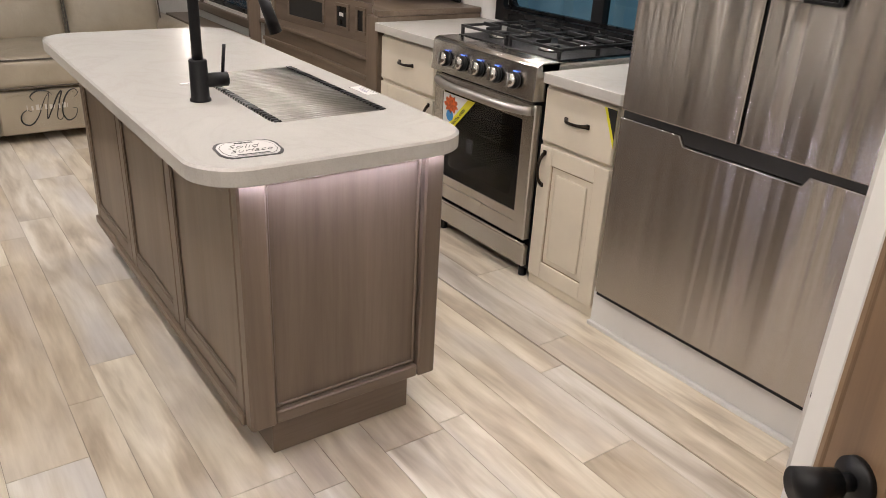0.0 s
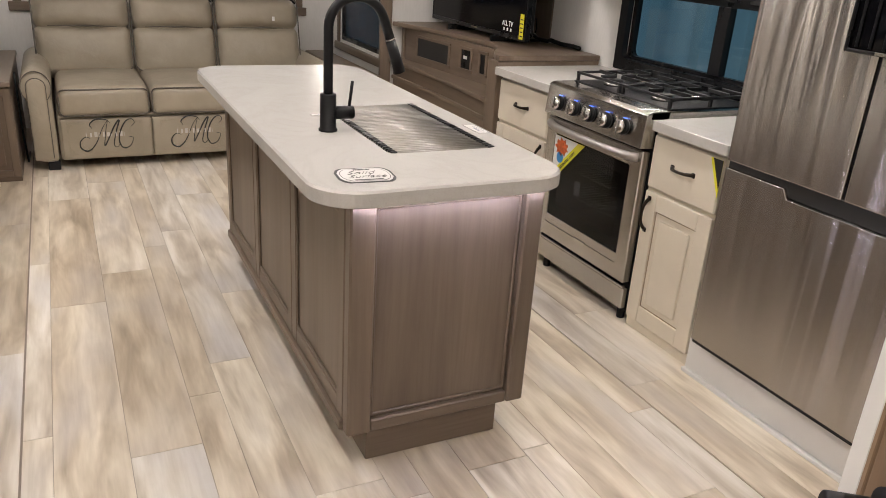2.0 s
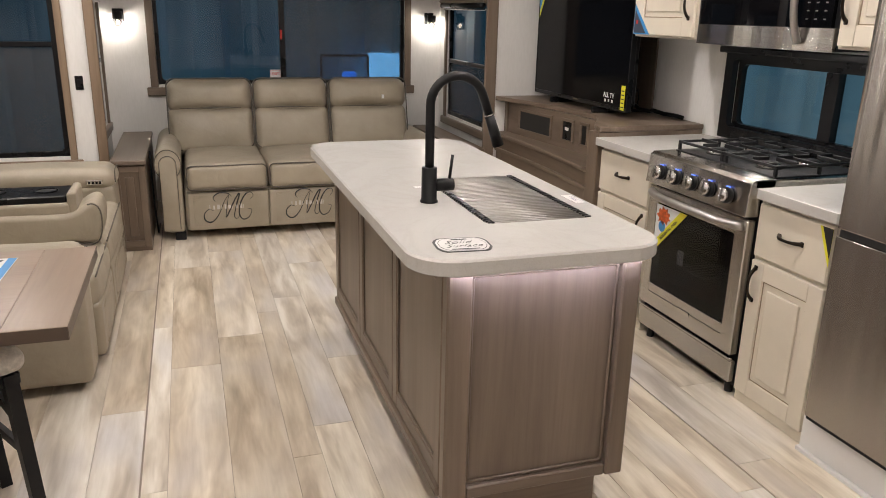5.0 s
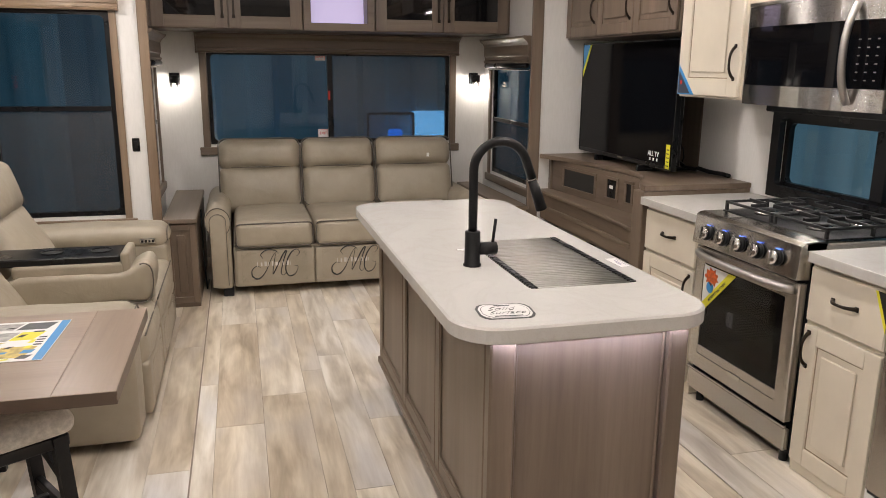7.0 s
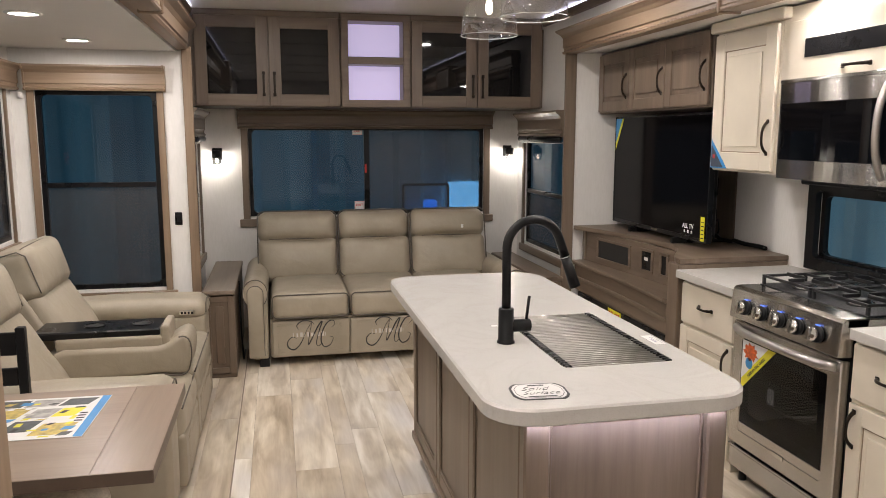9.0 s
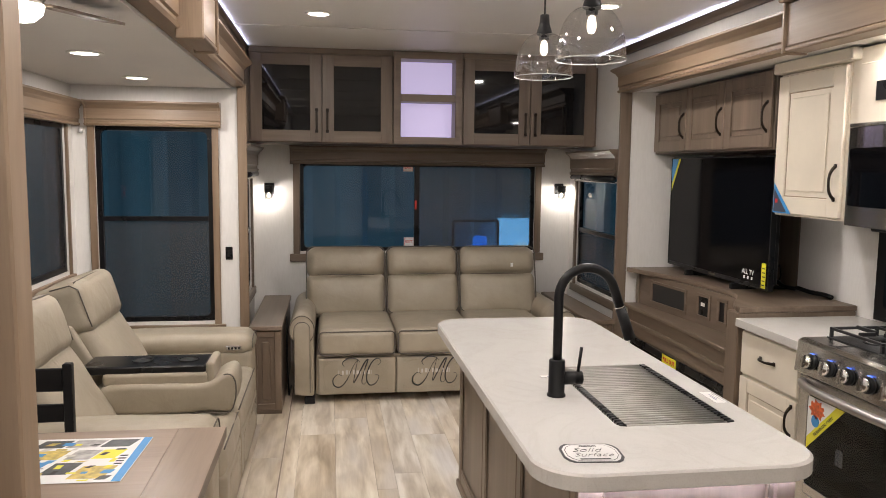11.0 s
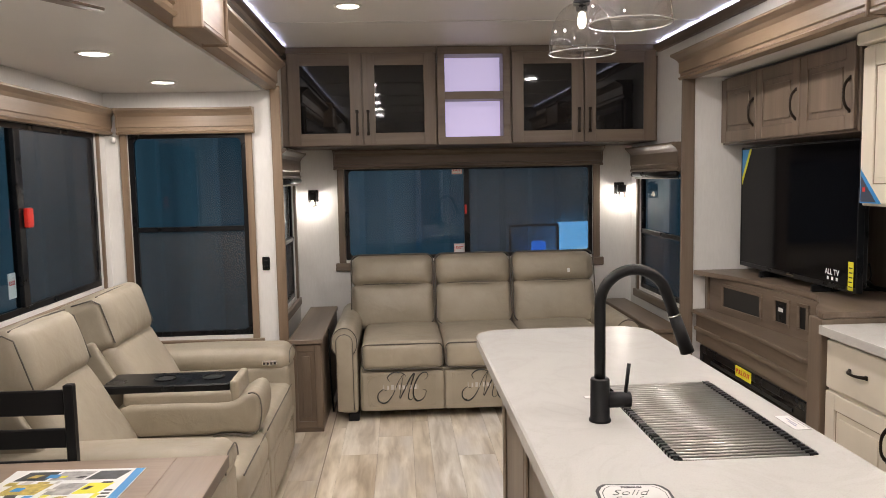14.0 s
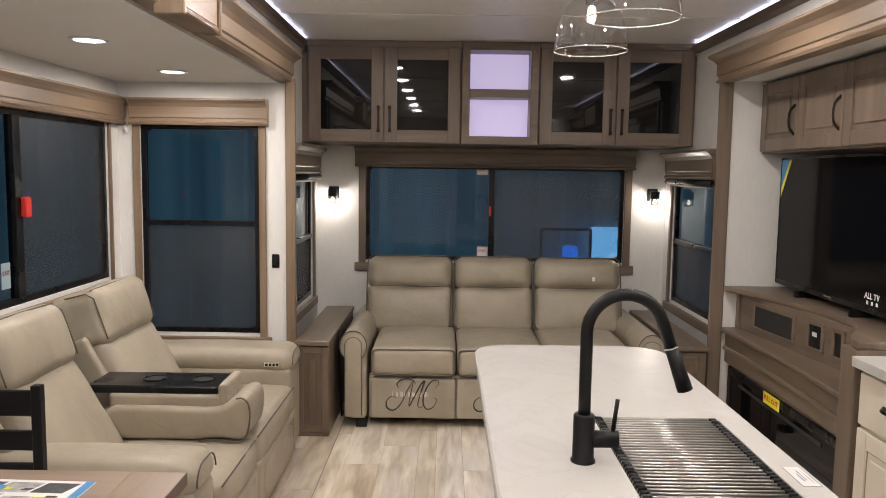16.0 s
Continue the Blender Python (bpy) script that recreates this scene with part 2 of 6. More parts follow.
BRONZE = plain("dark_bronze", (0.03, 0.022, 0.016), 0.36, 0.8)
FABRIC = plain("grey_woven_fabric", (0.66, 0.63, 0.58), 0.9, vary=0.2, scale=60, grain=0.4)
WHITE = plain("white_plastic", (0.78, 0.77, 0.75), 0.4, vary=0.03)
PAPER = plain("white_card", (0.80, 0.80, 0.79), 0.5, vary=0.02)
CARD = plain("ivory_card", (0.60, 0.59, 0.57), 0.5, vary=0.03)
INK = plain("black_print", (0.02, 0.02, 0.02), 0.5)
YELLOW = plain("yellow_print", (0.78, 0.72, 0.04), 0.45)
BLUE = plain("blue_print", (0.05, 0.28, 0.62), 0.45)
NAVY = plain("navy_print", (0.06, 0.09, 0.22), 0.45)
RED = plain("red_plastic", (0.62, 0.03, 0.02), 0.4)
ORANGE = plain("orange_red_print", (0.72, 0.13, 0.03), 0.4, vary=0.5, scale=90)
TINT = glass("tinted_window_glass", (0.45, 0.56, 0.62))
PALE = glass("pale_window_glass", (0.85, 0.92, 0.95))
CLEAR = glass("clear_glass", (0.90, 0.90, 0.90), 0.15, 1.0)
# Opaque pale rim paints in the bulb's highlight along the glass edge.
RIM_GLINT = plain("painted_rim_highlight", (0.55, 0.55, 0.54), 0.15, vary=0.02)
MESH = glass("insect_screen", (0.80, 0.74, 0.72), 0.04, 0.06, 0.6)
FILM = glass("clear_plastic_film", (0.97, 0.97, 0.96), 0.03, 0.4, 0.15)
OVENGLASS = glass("smoked_oven_glass", (0.38, 0.38, 0.39), 0.025, 0.3)
SMOKE = plain("smoked_cabinet_glass", (0.008, 0.008, 0.009), 0.03, vary=0.02, spec=0.55)
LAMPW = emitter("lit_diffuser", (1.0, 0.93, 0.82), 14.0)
LEDW = emitter("led_strip_white", (0.70, 0.72, 1.0), 12.0)
LEDV = emitter("led_strip_lavender", (0.74, 0.74, 1.0), 55.0)
PANEL = emitter("backlit_panel", (0.55, 0.48, 0.72), 0.72)
BULB = emitter("glowing_bulb", (1.0, 0.86, 0.66), 6.0)
BLUELED = emitter("blue_led", (0.08, 0.2, 1.0), 1.1)
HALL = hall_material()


# ==== building helpers ====
def thing(name, label, category, at=(0, 0, 0), group="", kind=""):
    ob = new(name)
    ob.empty_display_size = 0.1
    ob.matrix_basis = Matrix.Translation(at)
    return tagged(ob, label, category, group, kind)


def mesh_of(name, bm, material, smooth=False):
    me = bpy.data.meshes.new(name)
    bm.normal_update()
    bm.to_mesh(me)
    bm.free()
    me.materials.append(material)
    if smooth:
        for p in me.polygons:
            p.use_smooth = True
    return me


def hang(ob, parent):
    ob.parent = parent
    ob.matrix_parent_inverse = parent.matrix_basis.inverted() if parent.data is None else Matrix.Identity(4)
    return ob


def part(name, bm, material, parent, label="", smooth=False):
    """One bmesh, in world coordinates, as one mesh under a thing or a part."""
    ob = new(name, mesh_of(name, bm, material, smooth))
    if parent is not None:
        hang(ob, parent)
    return tagged(ob, label)


def solid(name, bm, material, label, category, kind="", group="", smooth=False):
    return tagged(new(name, mesh_of(name, bm, material, smooth)), label, category, group, kind)


def box(x0, x1, y0, y1, z0, z1, r=0.0, bm=None, seg=1):
    own = bmesh.new()
    bmesh.ops.create_cube(own, size=1.0)
    for v in own.verts:
        v.co = Vector((x0 + (v.co.x + 0.5) * (x1 - x0), y0 + (v.co.y + 0.5) * (y1 - y0), z0 + (v.co.z + 0.5) * (z1 - z0)))
    if r:
        bmesh.ops.bevel(own, geom=list(own.edges), offset=r, segments=seg, affect="EDGES", profile=0.5)
    return merged(bm, own)


def merged(bm, own):
    if bm is None:
        return own
    me = bpy.data.meshes.new("tmp")
    own.to_mesh(me)
    own.free()
    bm.from_mesh(me)
    bpy.data.meshes.remove(me)
    return bm


def cyl(p, q, r, r2=None, seg=20, bm=None):
    """A rod or cone from p to q."""
    own = bmesh.new()
    p, q = Vector(p), Vector(q)
    bmesh.ops.create_cone(own, cap_ends=True, segments=seg, radius1=r, radius2=r if r2 is None else r2, depth=(q - p).length)
    bmesh.ops.transform(own, matrix=Matrix.Translation((p + q) / 2) @ (q - p).to_track_quat("Z", "Y").to_matrix().to_4x4(), verts=own.verts)
    return merged(bm, own)


def tube(pts, r, seg=8, bm=None, closed=False):
    """A round tube along points."""
    own = bmesh.new()
    pts = [Vector(p) for p in pts]
    n, rings, side = len(pts), [], None
    for i, p in enumerate(pts):
        a, b = pts[(i - 1) % n] if (closed or i) else p, pts[(i + 1) % n] if (closed or i < n - 1) else p
        d = (b - a).normalized()
        if side is None:
            side = d.cross(Vector((0, 0, 1)) if abs(d.z) < 0.9 else Vector((0, 1, 0)))
        else:
            side = side - d * side.dot(d)
        side.normalize()
        over = side.cross(d).normalized()
        rr = r[i] if isinstance(r, (list, tuple)) else r
        rings.append([own.verts.new(p + rr * (math.cos(k * math.tau / seg) * side + math.sin(k * math.tau / seg) * over)) for k in range(seg)])
    for i in range(n if closed else n - 1):
        a, b = rings[i], rings[(i + 1) % n]
        for k in range(seg):
            own.faces.new((a[k], a[(k + 1) % seg], b[(k + 1) % seg], b[k]))
    if not closed:
        own.faces.new(rings[0][::-1])
        own.faces.new(rings[-1])
    bmesh.ops.recalc_face_normals(own, faces=own.faces)
    return merged(bm, own)


def lathe(profile, at, seg=32, bm=None, closed=False):
    """Turned about the upright axis through at: (radius, height) from end to end."""
    own = bmesh.new()
    rings = []
    for r, z in profile:
        rings.append([own.verts.new((at[0] + r * math.cos(k * math.tau / seg), at[1] + r * math.sin(k * math.tau / seg), at[2] + z)) for k in range(seg)])
    m = len(rings)
    for i in range(m if closed else m - 1):
        a, b = rings[i], rings[(i + 1) % m]
        for k in range(seg):
            own.faces.new((a[k], a[(k + 1) % seg], b[(k + 1) % seg], b[k]))
    if not closed:
        for ring in (rings[0], rings[-1]):
            own.faces.new(ring)
    bmesh.ops.remove_doubles(own, verts=own.verts, dist=1e-5)
    bmesh.ops.recalc_face_normals(own, faces=own.faces)
    return merged(bm, own)


def prism(outline, axis, a, b, r=0.0, bm=None):
    """A flat outline (in the two other axes, in xyz order) drawn out along one axis from a to b."""
    own = bmesh.new()

    def at(p, h):
        return {"x": (h, p[0], p[1]), "y": (p[0], h, p[1]), "z": (p[0], p[1], h)}[axis]

    lo, hi = [own.verts.new(at(p, a)) for p in outline], [own.verts.new(at(p, b)) for p in outline]
    n = len(outline)
    own.faces.new(lo[::-1])
    own.faces.new(hi)
    for i in range(n):
        own.faces.new((lo[i], lo[(i + 1) % n], hi[(i + 1) % n], hi[i]))
    bmesh.ops.recalc_face_normals(own, faces=own.faces)
    if r:
        sharp = [e for e in own.edges if len(e.link_faces) == 2 and e.calc_face_angle() > 0.6]
        bmesh.ops.bevel(own, geom=sharp, offset=r, segments=2, affect="EDGES", profile=0.5)
    return merged(bm, own)


def rounded(x0, x1, y0, y1, r, n=8):
    """A rectangle's outline with round corners; r: one radius or four, from (x0, y0) on, counter-clockwise."""
    rs = r if isinstance(r, (list, tuple)) else (r,) * 4
    out = []
    for (cx, cy, a0), q in zip(((x0, y0, 180), (x1, y0, 270), (x1, y1, 0), (x0, y1, 90)), rs):
        mx, my = cx + (q if cx == x0 else -q), cy + (q if cy == y0 else -q)
        for k in range(n + 1):
            a = radians(a0 + 90 * k / n)
            out.append((mx + q * math.cos(a), my + q * math.sin(a)))
    return out


def soft(x0, x1, y0, y1, z0, z1, r, bulge=(0, 0, 0), n=7, m=None, wrinkle=0.0, bm=None):
    """A padded block: round edges, faces that swell; m turns it."""
    own = bmesh.new()
    c = Vector(((x0 + x1) / 2, (y0 + y1) / 2, (z0 + z1) / 2))
    h = Vector(((x1 - x0) / 2, (y1 - y0) / 2, (z1 - z0) / 2))
    r = min(r, *h)
    steps = []
    for a in range(3):
        k = h[a] - r
        outer = [h[a], h[a] - 0.1 * r, h[a] - 0.35 * r, h[a] - 0.7 * r]
        inner = [k * (1 - 2 * i / n) for i in range(n + 1)] if k > 1e-5 else [0.0]
        line = outer + inner + [-v for v in outer[::-1]]
        steps.append(sorted({round(v, 6) for v in line}))
    cache = {}

    def vert(q):
        key = tuple(round(v, 5) for v in q)
        if key not in cache:
            inner = Vector([max(-(h[a] - r), min(h[a] - r, q[a])) for a in range(3)])
            d = Vector(q) - inner
            p = inner + (d.normalized() * r if d.length > 1e-9 else d)
            u = [q[a] / h[a] for a in range(3)]
            o = p.copy()
            for a in range(3):
                b1, b2 = (a + 1) % 3, (a + 2) % 3
                o[a] += math.copysign(1, u[a]) * abs(u[a]) * bulge[a] * (1 - u[b1] ** 2) * (1 - u[b2] ** 2) if bulge[a] else 0
            if wrinkle:
                o += wrinkle * noise.noise_vector((c + o) * 7.0)
            cache[key] = own.verts.new(c + o)
        return cache[key]

    for a in range(3):
        b1, b2 = (a + 1) % 3, (a + 2) % 3
        for s in (-1, 1):
            for i in range(len(steps[b1]) - 1):
                for j in range(len(steps[b2]) - 1):
                    quad = []
                    for di, dj in ((0, 0), (1, 0), (1, 1), (0, 1)):
                        q = [0, 0, 0]
                        q[a], q[b1], q[b2] = s * h[a], steps[b1][i + di], steps[b2][j + dj]
                        quad.append(vert(q))
                    if len(set(quad)) == 4:
                        own.faces.new(quad if s > 0 else quad[::-1])
    if m is not None:
        bmesh.ops.transform(own, matrix=m, verts=own.verts)
    return merged(bm, own)


def about(p, rx=0, ry=0, rz=0):
    return Matrix.Translation(p) @ pose(0, 0, 0, rx, ry, rz) @ Matrix.Translation([-v for v in p])


def text_mesh(words, size, m, bold=0.0, slant=0.0):
    """Raised lettering in the built-in font, as a bmesh."""
    cu = bpy.data.curves.new("lettering", "FONT")
    cu.body, cu.size, cu.align_x, cu.align_y, cu.extrude, cu.offset, cu.resolution_u = words, size, "CENTER", "CENTER", 0.0004, bold, 2
    cu.shear = slant
    ob = bpy.data.objects.new("lettering", cu)
    me = ob.to_mesh()
    bm = bmesh.new()
    bm.from_mesh(me)
    ob.to_mesh_clear()
    bpy.data.objects.remove(ob)
    bpy.data.curves.remove(cu)
    bmesh.ops.transform(bm, matrix=m, verts=bm.verts)
    return bm


FACE_MX = Matrix(((0, 0, -1, 0), (-1, 0, 0, 0), (0, 1, 0, 0), (0, 0, 0, 1)))  # lettering on a face that looks to -x
FACE_MY = Matrix(((1, 0, 0, 0), (0, 0, -1, 0), (0, 1, 0, 0), (0, 0, 0, 1)))  # lettering on a face that looks to -y
FACE_PX = Matrix(((0, 0, 1, 0), (1, 0, 0, 0), (0, 1, 0, 0), (0, 0, 0, 1)))  # lettering on a face that looks to +x

# ==== setting ====
XL, XR, YB, YF, ZC = -0.545, 2.165, 6.36, -1.75, 2.525      # main body: walls, rear wall, front wall, ceiling
YE = 5.05                                                    # end walls of both slide-outs
SL, SLC = -1.53, 2.15                                        # left slide-out: outer wall, ceiling
SR, SRC = 2.80, 2.20                                         # right slide-out
T = 0.05


def wall_with_hole(name, axis, at, a0, a1, z0, z1, holes, label, thick=T):
    """A wall in the plane axis=at, that grows outward by thick, with rectangular openings (a, a, z, z)."""
    bm = bmesh.new()
    cuts = sorted({a0, a1, *[v for h in holes for v in h[:2]]})
    for u, v in zip(cuts, cuts[1:]):
        spans, zz = [], z0
        for h in sorted((h for h in holes if h[0] <= u and h[1] >= v), key=lambda h: h[2]):
            spans.append((zz, h[2]))
            zz = h[3]
        spans.append((zz, z1))
        for lo, hi in spans:
            if hi - lo > 1e-4:
                if axis == "x":
                    box(min(at, at + thick), max(at, at + thick), u, v, lo, hi, bm=bm)
                else:
                    box(u, v, min(at, at + thick), max(at, at + thick), lo, hi, bm=bm)
    bmesh.ops.remove_doubles(bm, verts=bm.verts, dist=1e-4)
    return solid(name, bm, WALL, label, "wall", "structure")


REAR_WIN = (-0.165, 1.845, 0.945, 1.69)
SIDE_WIN = (5.22, 6.14, 0.70, 1.62)
END_WIN = (-1.395, -0.675, 0.625, 1.90)
LEFT_WIN = (2.95, 4.90, 0.985, 1.90)
STOVE_WIN = (1.80, 3.235, 0.975, 1.345)
wall_with_hole("wall_rear", "y", YB, XL - T, XR + T, 0, ZC, [REAR_WIN], "off-white rear wall with a wide slider window")
wall_with_hole("wall_rear_left", "x", XL, YE + 0.06, YB, 0, ZC, [SIDE_WIN], "off-white side wall with a narrow window", -T)
wall_with_hole("wall_rear_right", "x", XR, YE + 0.06, YB, 0, ZC, [SIDE_WIN], "off-white side wall with a narrow window")
wall_with_hole("wall_slide_end_left", "y", YE, SL - T, -0.513, 0, SLC, [END_WIN], "off-white end wall of the seating slide-out")
wall_with_hole("wall_slide_end_right", "y", YE, 2.166, SR + T, 0, SRC, [], "off-white end wall of the kitchen slide-out")
wall_with_hole("wall_slide_left", "x", SL, 1.30, YE, 0, SLC, [LEFT_WIN], "off-white outer wall with a slider window", -T)
wall_with_hole("wall_slide_right", "x", SR, 0.80, YE, 0, SRC, [STOVE_WIN], "off-white textured wall behind the range")
wall_with_hole("wall_above_left", "x", XL, 1.30, YE + 0.06, 2.33, ZC, [], "off-white wall above the slide-out opening", -T)
wall_with_hole("wall_above_right", "x", XR, 0.80, YE + 0.06, 2.33, ZC, [], "off-white wall above the slide-out opening")
wall_with_hole("wall_front_left", "x", -0.54, YF, 1.32, 0, ZC, [], "off-white side wall of the passage", -T)
wall_with_hole("wall_slide_near_left", "y", 1.30, SL - T, -0.59, 0, SLC, [], "off-white near end of the slide-out", -T)
wall_with_hole("wall_front_right", "x", 2.005, YF, 0.80, 0, ZC, [], "white side wall of the passage")
wall_with_hole("wall_fridge_side", "y", 0.80, 2.03, SR + T, 0, SRC, [], "white panel beside the refrigerator", 0.05)
wall_with_hole("wall_fridge_top", "y", 0.80, 2.06, XR + T, SRC + 0.01, ZC, [], "white wall above the refrigerator", -0.04)
# Added out of view: closes the shell so that bounced light stays in.
wall_with_hole("wall_front", "y", YF, -0.6, 2.06, 0, ZC, [], "unseen off-white wall added to close the passage", -T)
solid("ceiling", box(XL - T, XR + T, YF, YB + T, ZC, ZC + 0.05), CEIL, "white panelled ceiling with narrow seams", "ceiling", "structure")
solid("ceiling_slide_left", box(SL - T, XL - 0.005, 1.25, YE + T, SLC, SLC + 0.05), CEIL, "white ceiling of the seating slide-out", "ceiling", "structure")
solid("ceiling_slide_right", box(2.2, SR + T, 0.80, YE + T, SRC, SRC + 0.05), CEIL, "white ceiling of the kitchen slide-out", "ceiling", "structure")
for y in (4.85, 3.65, 2.45, 1.25, 0.05):
    solid("trim", box(XL + 0.02, XR - 0.02, y - 0.012, y + 0.012, ZC - 0.006, ZC, 0.002), WHITE, "thin white seam strip on the ceiling", "trim", "structure")

# outside: floor of the hall, ribbed cladding that glows by itself
solid("ground", box(-40, 40, -30, 40, -1.05, -1.0), plain("hall_concrete", (0.22, 0.22, 0.21), 0.7, scale=0.7), "grey concrete floor of the hall outside", "ground", "structure")


def cladding(name, axis, at, a0, a1, label, rib=0.62):
    bm = bmesh.new()
    pts, a = [], a0
    while a < a1:
        for da, d in ((0, 0), (0.40 * rib, 0), (0.5 * rib, 0.06), (0.9 * rib, 0.06)):
            pts.append((a + da, d))
        a += rib
    row = [[bm.verts.new((at + d, p, z) if axis == "x" else (p, at + d, z)) for p, d in pts] for z in (-1.0, 5.0)]
    for i in range(len(pts) - 1):
        bm.faces.new((row[0][i], row[0][i + 1], row[1][i + 1], row[1][i]))
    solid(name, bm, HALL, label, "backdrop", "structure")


cladding("backdrop_rear", "y", 8.6, -6, 8, "blue-grey ribbed cladding of the hall, made to glow")
cladding("backdrop_left", "x", -3.6, -4, 8.6, "blue-grey ribbed cladding of the hall, made to glow")
cladding("backdrop_right", "x", 5.2, -4, 8.6, "blue-grey ribbed cladding of the hall, made to glow")


# ==== openings ====
def pane_box(axis, at, a0, a1, z0, z1, d=0.006):
    return box(at, at + d, a0, a1, z0, z1) if axis == "x" else box(a0, a1, at, at + d, z0, z1)


def span_box(axis, d0, d1, a0, a1, z0, z1, r=0.003, bm=None):
    return box(d0, d1, a0, a1, z0, z1, r, bm) if axis == "x" else box(a0, a1, d0, d1, z0, z1, r, bm)


def ring(axis, d0, d1, a0, a1, z0, z1, w, r=0.003, rad=0.0):
    """Four bars round an opening, inside the given outer edges."""
    bm = bmesh.new()
    sides = []
    for d in (d0, d1):
        for q in (0.0, w):
            sides.append([bm.verts.new((d, a, z) if axis == "x" else (a, d, z)) for a, z in ((a0 + q, z0 + q), (a1 - q, z0 + q), (a1 - q, z1 - q), (a0 + q, z1 - q))])
    for p, q in ((0, 1), (2, 3), (0, 2), (1, 3)):
        for k in range(4):
            bm.faces.new((sides[p][k], sides[p][(k + 1) % 4], sides[q][(k + 1) % 4], sides[q][k]))
    bmesh.ops.recalc_face_normals(bm, faces=bm.faces)
    if r:
        bmesh.ops.bevel(bm, geom=list(bm.edges), offset=r, segments=1, affect="EDGES", profile=0.5)
    return bm


def round_frame(axis, d0, d1, a0, a1, z0, z1, w, rad=0.035):
    """A flat frame whose inner edge has round corners."""
    bm = bmesh.new()
    outer, inner = rounded(a0, a1, z0, z1, 0.004, 6), rounded(a0 + w, a1 - w, z0 + w, z1 - w, rad, 6)
    loops = [[bm.verts.new((d, a, z) if axis == "x" else (a, d, z)) for a, z in pts] for d in (d0, d1) for pts in (outer, inner)]
    n = len(outer)
    for p, q in ((0, 1), (2, 3), (0, 2), (1, 3)):
        for k in range(n):
            bm.faces.new((loops[p][k], loops[p][(k + 1) % n], loops[q][(k + 1) % n], loops[q][k]))
    bmesh.ops.recalc_face_normals(bm, faces=bm.faces)
    return bm


def window(name, axis, at, inward, hole, label, bar=None, casing=(0.055, 0.055), sill=True, wood_mats=None, barw=0.03, clear=None, screen=None):
    """A black-framed tinted window in a wall's opening; inward: the sign of the way into the room."""
    a0, a1, z0, z1 = hole
    w = thing(name, label, "window", (at, (a0 + a1) / 2, z0) if axis == "x" else ((a0 + a1) / 2, at, z0), kind="structure")
    out = -inward
    d0, d1 = sorted((at + out * 0.01, at + out * 0.04))
    part("window_frame", round_frame(axis, d0, d1, a0 + 0.001, a1 - 0.001, z0 + 0.001, z1 - 0.001, 0.03), PLASTIC, w, "black window frame with round inner corners")
    g = at + out * 0.025
    cut = []
    if bar and bar[0] == "v":
        span_box_d = sorted((at + inward * 0.002, at + out * 0.042))
        part("mullion", span_box(axis, *span_box_d, bar[1] - barw / 2, bar[1] + barw / 2, z0 + 0.031, z1 - 0.031), PLASTIC, w)
        cut = [(a0 + 0.031, bar[1] - barw / 2, z0 + 0.031, z1 - 0.031), (bar[1] + barw / 2, a1 - 0.031, z0 + 0.031, z1 - 0.031)]
    elif bar:
        span_box_d = sorted((at + inward * 0.002, at + out * 0.042))
        part("mullion", span_box(axis, *span_box_d, a0 + 0.031, a1 - 0.031, bar[1] - barw / 2, bar[1] + barw / 2), PLASTIC, w)
        cut = [(a0 + 0.031, a1 - 0.031, z0 + 0.031, bar[1] - barw / 2), (a0 + 0.031, a1 - 0.031, bar[1] + barw / 2, z1 - 0.031)]
    else:
        cut = [(a0 + 0.031, a1 - 0.031, z0 + 0.031, z1 - 0.031)]
    for c in cut:
        p = part("pane", pane_box(axis, g, *c), clear or TINT, w, "dark tinted glass pane")
        p.visible_shadow = False
    if screen is not None:
        p = part("insect_screen", pane_box(axis, at + out * 0.015, *cut[screen], 0.001), MESH, w, "grey insect screen")
        p.visible_shadow = False
    if wood_mats:
        up, flat = wood_mats
        c0, c1 = sorted((at, at + inward * 0.018))
        cw = casing[0]
        part("casing", span_box(axis, c0, c1, a0 - cw, a0, z0 - 0.02, z1 + 0.02), up, w)
        part("casing", span_box(axis, c0, c1, a1, a1 + cw, z0 - 0.02, z1 + 0.02), up, w)
        if sill:
            s0, s1 = sorted((at, at + inward * 0.03))
            part("window_sill", span_box(axis, s0, s1, a0 - cw - 0.03, a1 + cw + 0.03, z0 - 0.02 - casing[1], z0 - 0.02, 0.005), flat, w)
    return w


win_rear = window("window_rear", "y", YB, -1, REAR_WIN, "wide black-framed slider window with dark tinted panes", ("v", 0.815), (0.055, 0.065), True, (WOOD_Z, WOOD_X), 0.045, screen=1)
part("latch", box(0.795, 0.812, YB - 0.016, YB - 0.004, 1.30, 1.375, 0.003), RED, win_rear, "red emergency latch")
win_side_l = window("window_rear_left", "x", XL, 1, SIDE_WIN, "narrow black-framed side window beside the sofa", ("h", 1.15), (0.045, 0.06), True, (WOOD_Z, WOOD_Y), screen=0)
win_side_r = window("window_rear_right", "x", XR, -1, SIDE_WIN, "narrow black-framed side window beside the sofa", ("h", 1.15), (0.045, 0.06), True, (WOOD_Z, WOOD_Y), screen=0)
win_end = window("window_slide_end", "y", YE, -1, END_WIN, "tall black-framed window with two dark panes", ("h", 1.305), (0.042, 0.06), True, (TRIM_Z, TRIM_X), screen=0)
win_left = window("window_slide_left", "x", SL, 1, LEFT_WIN, "wide black-framed slider window with dark tinted panes", ("v", 3.95), (0.022, 0.06), True, (TRIM_Z, TRIM_Y), 0.06, screen=1)
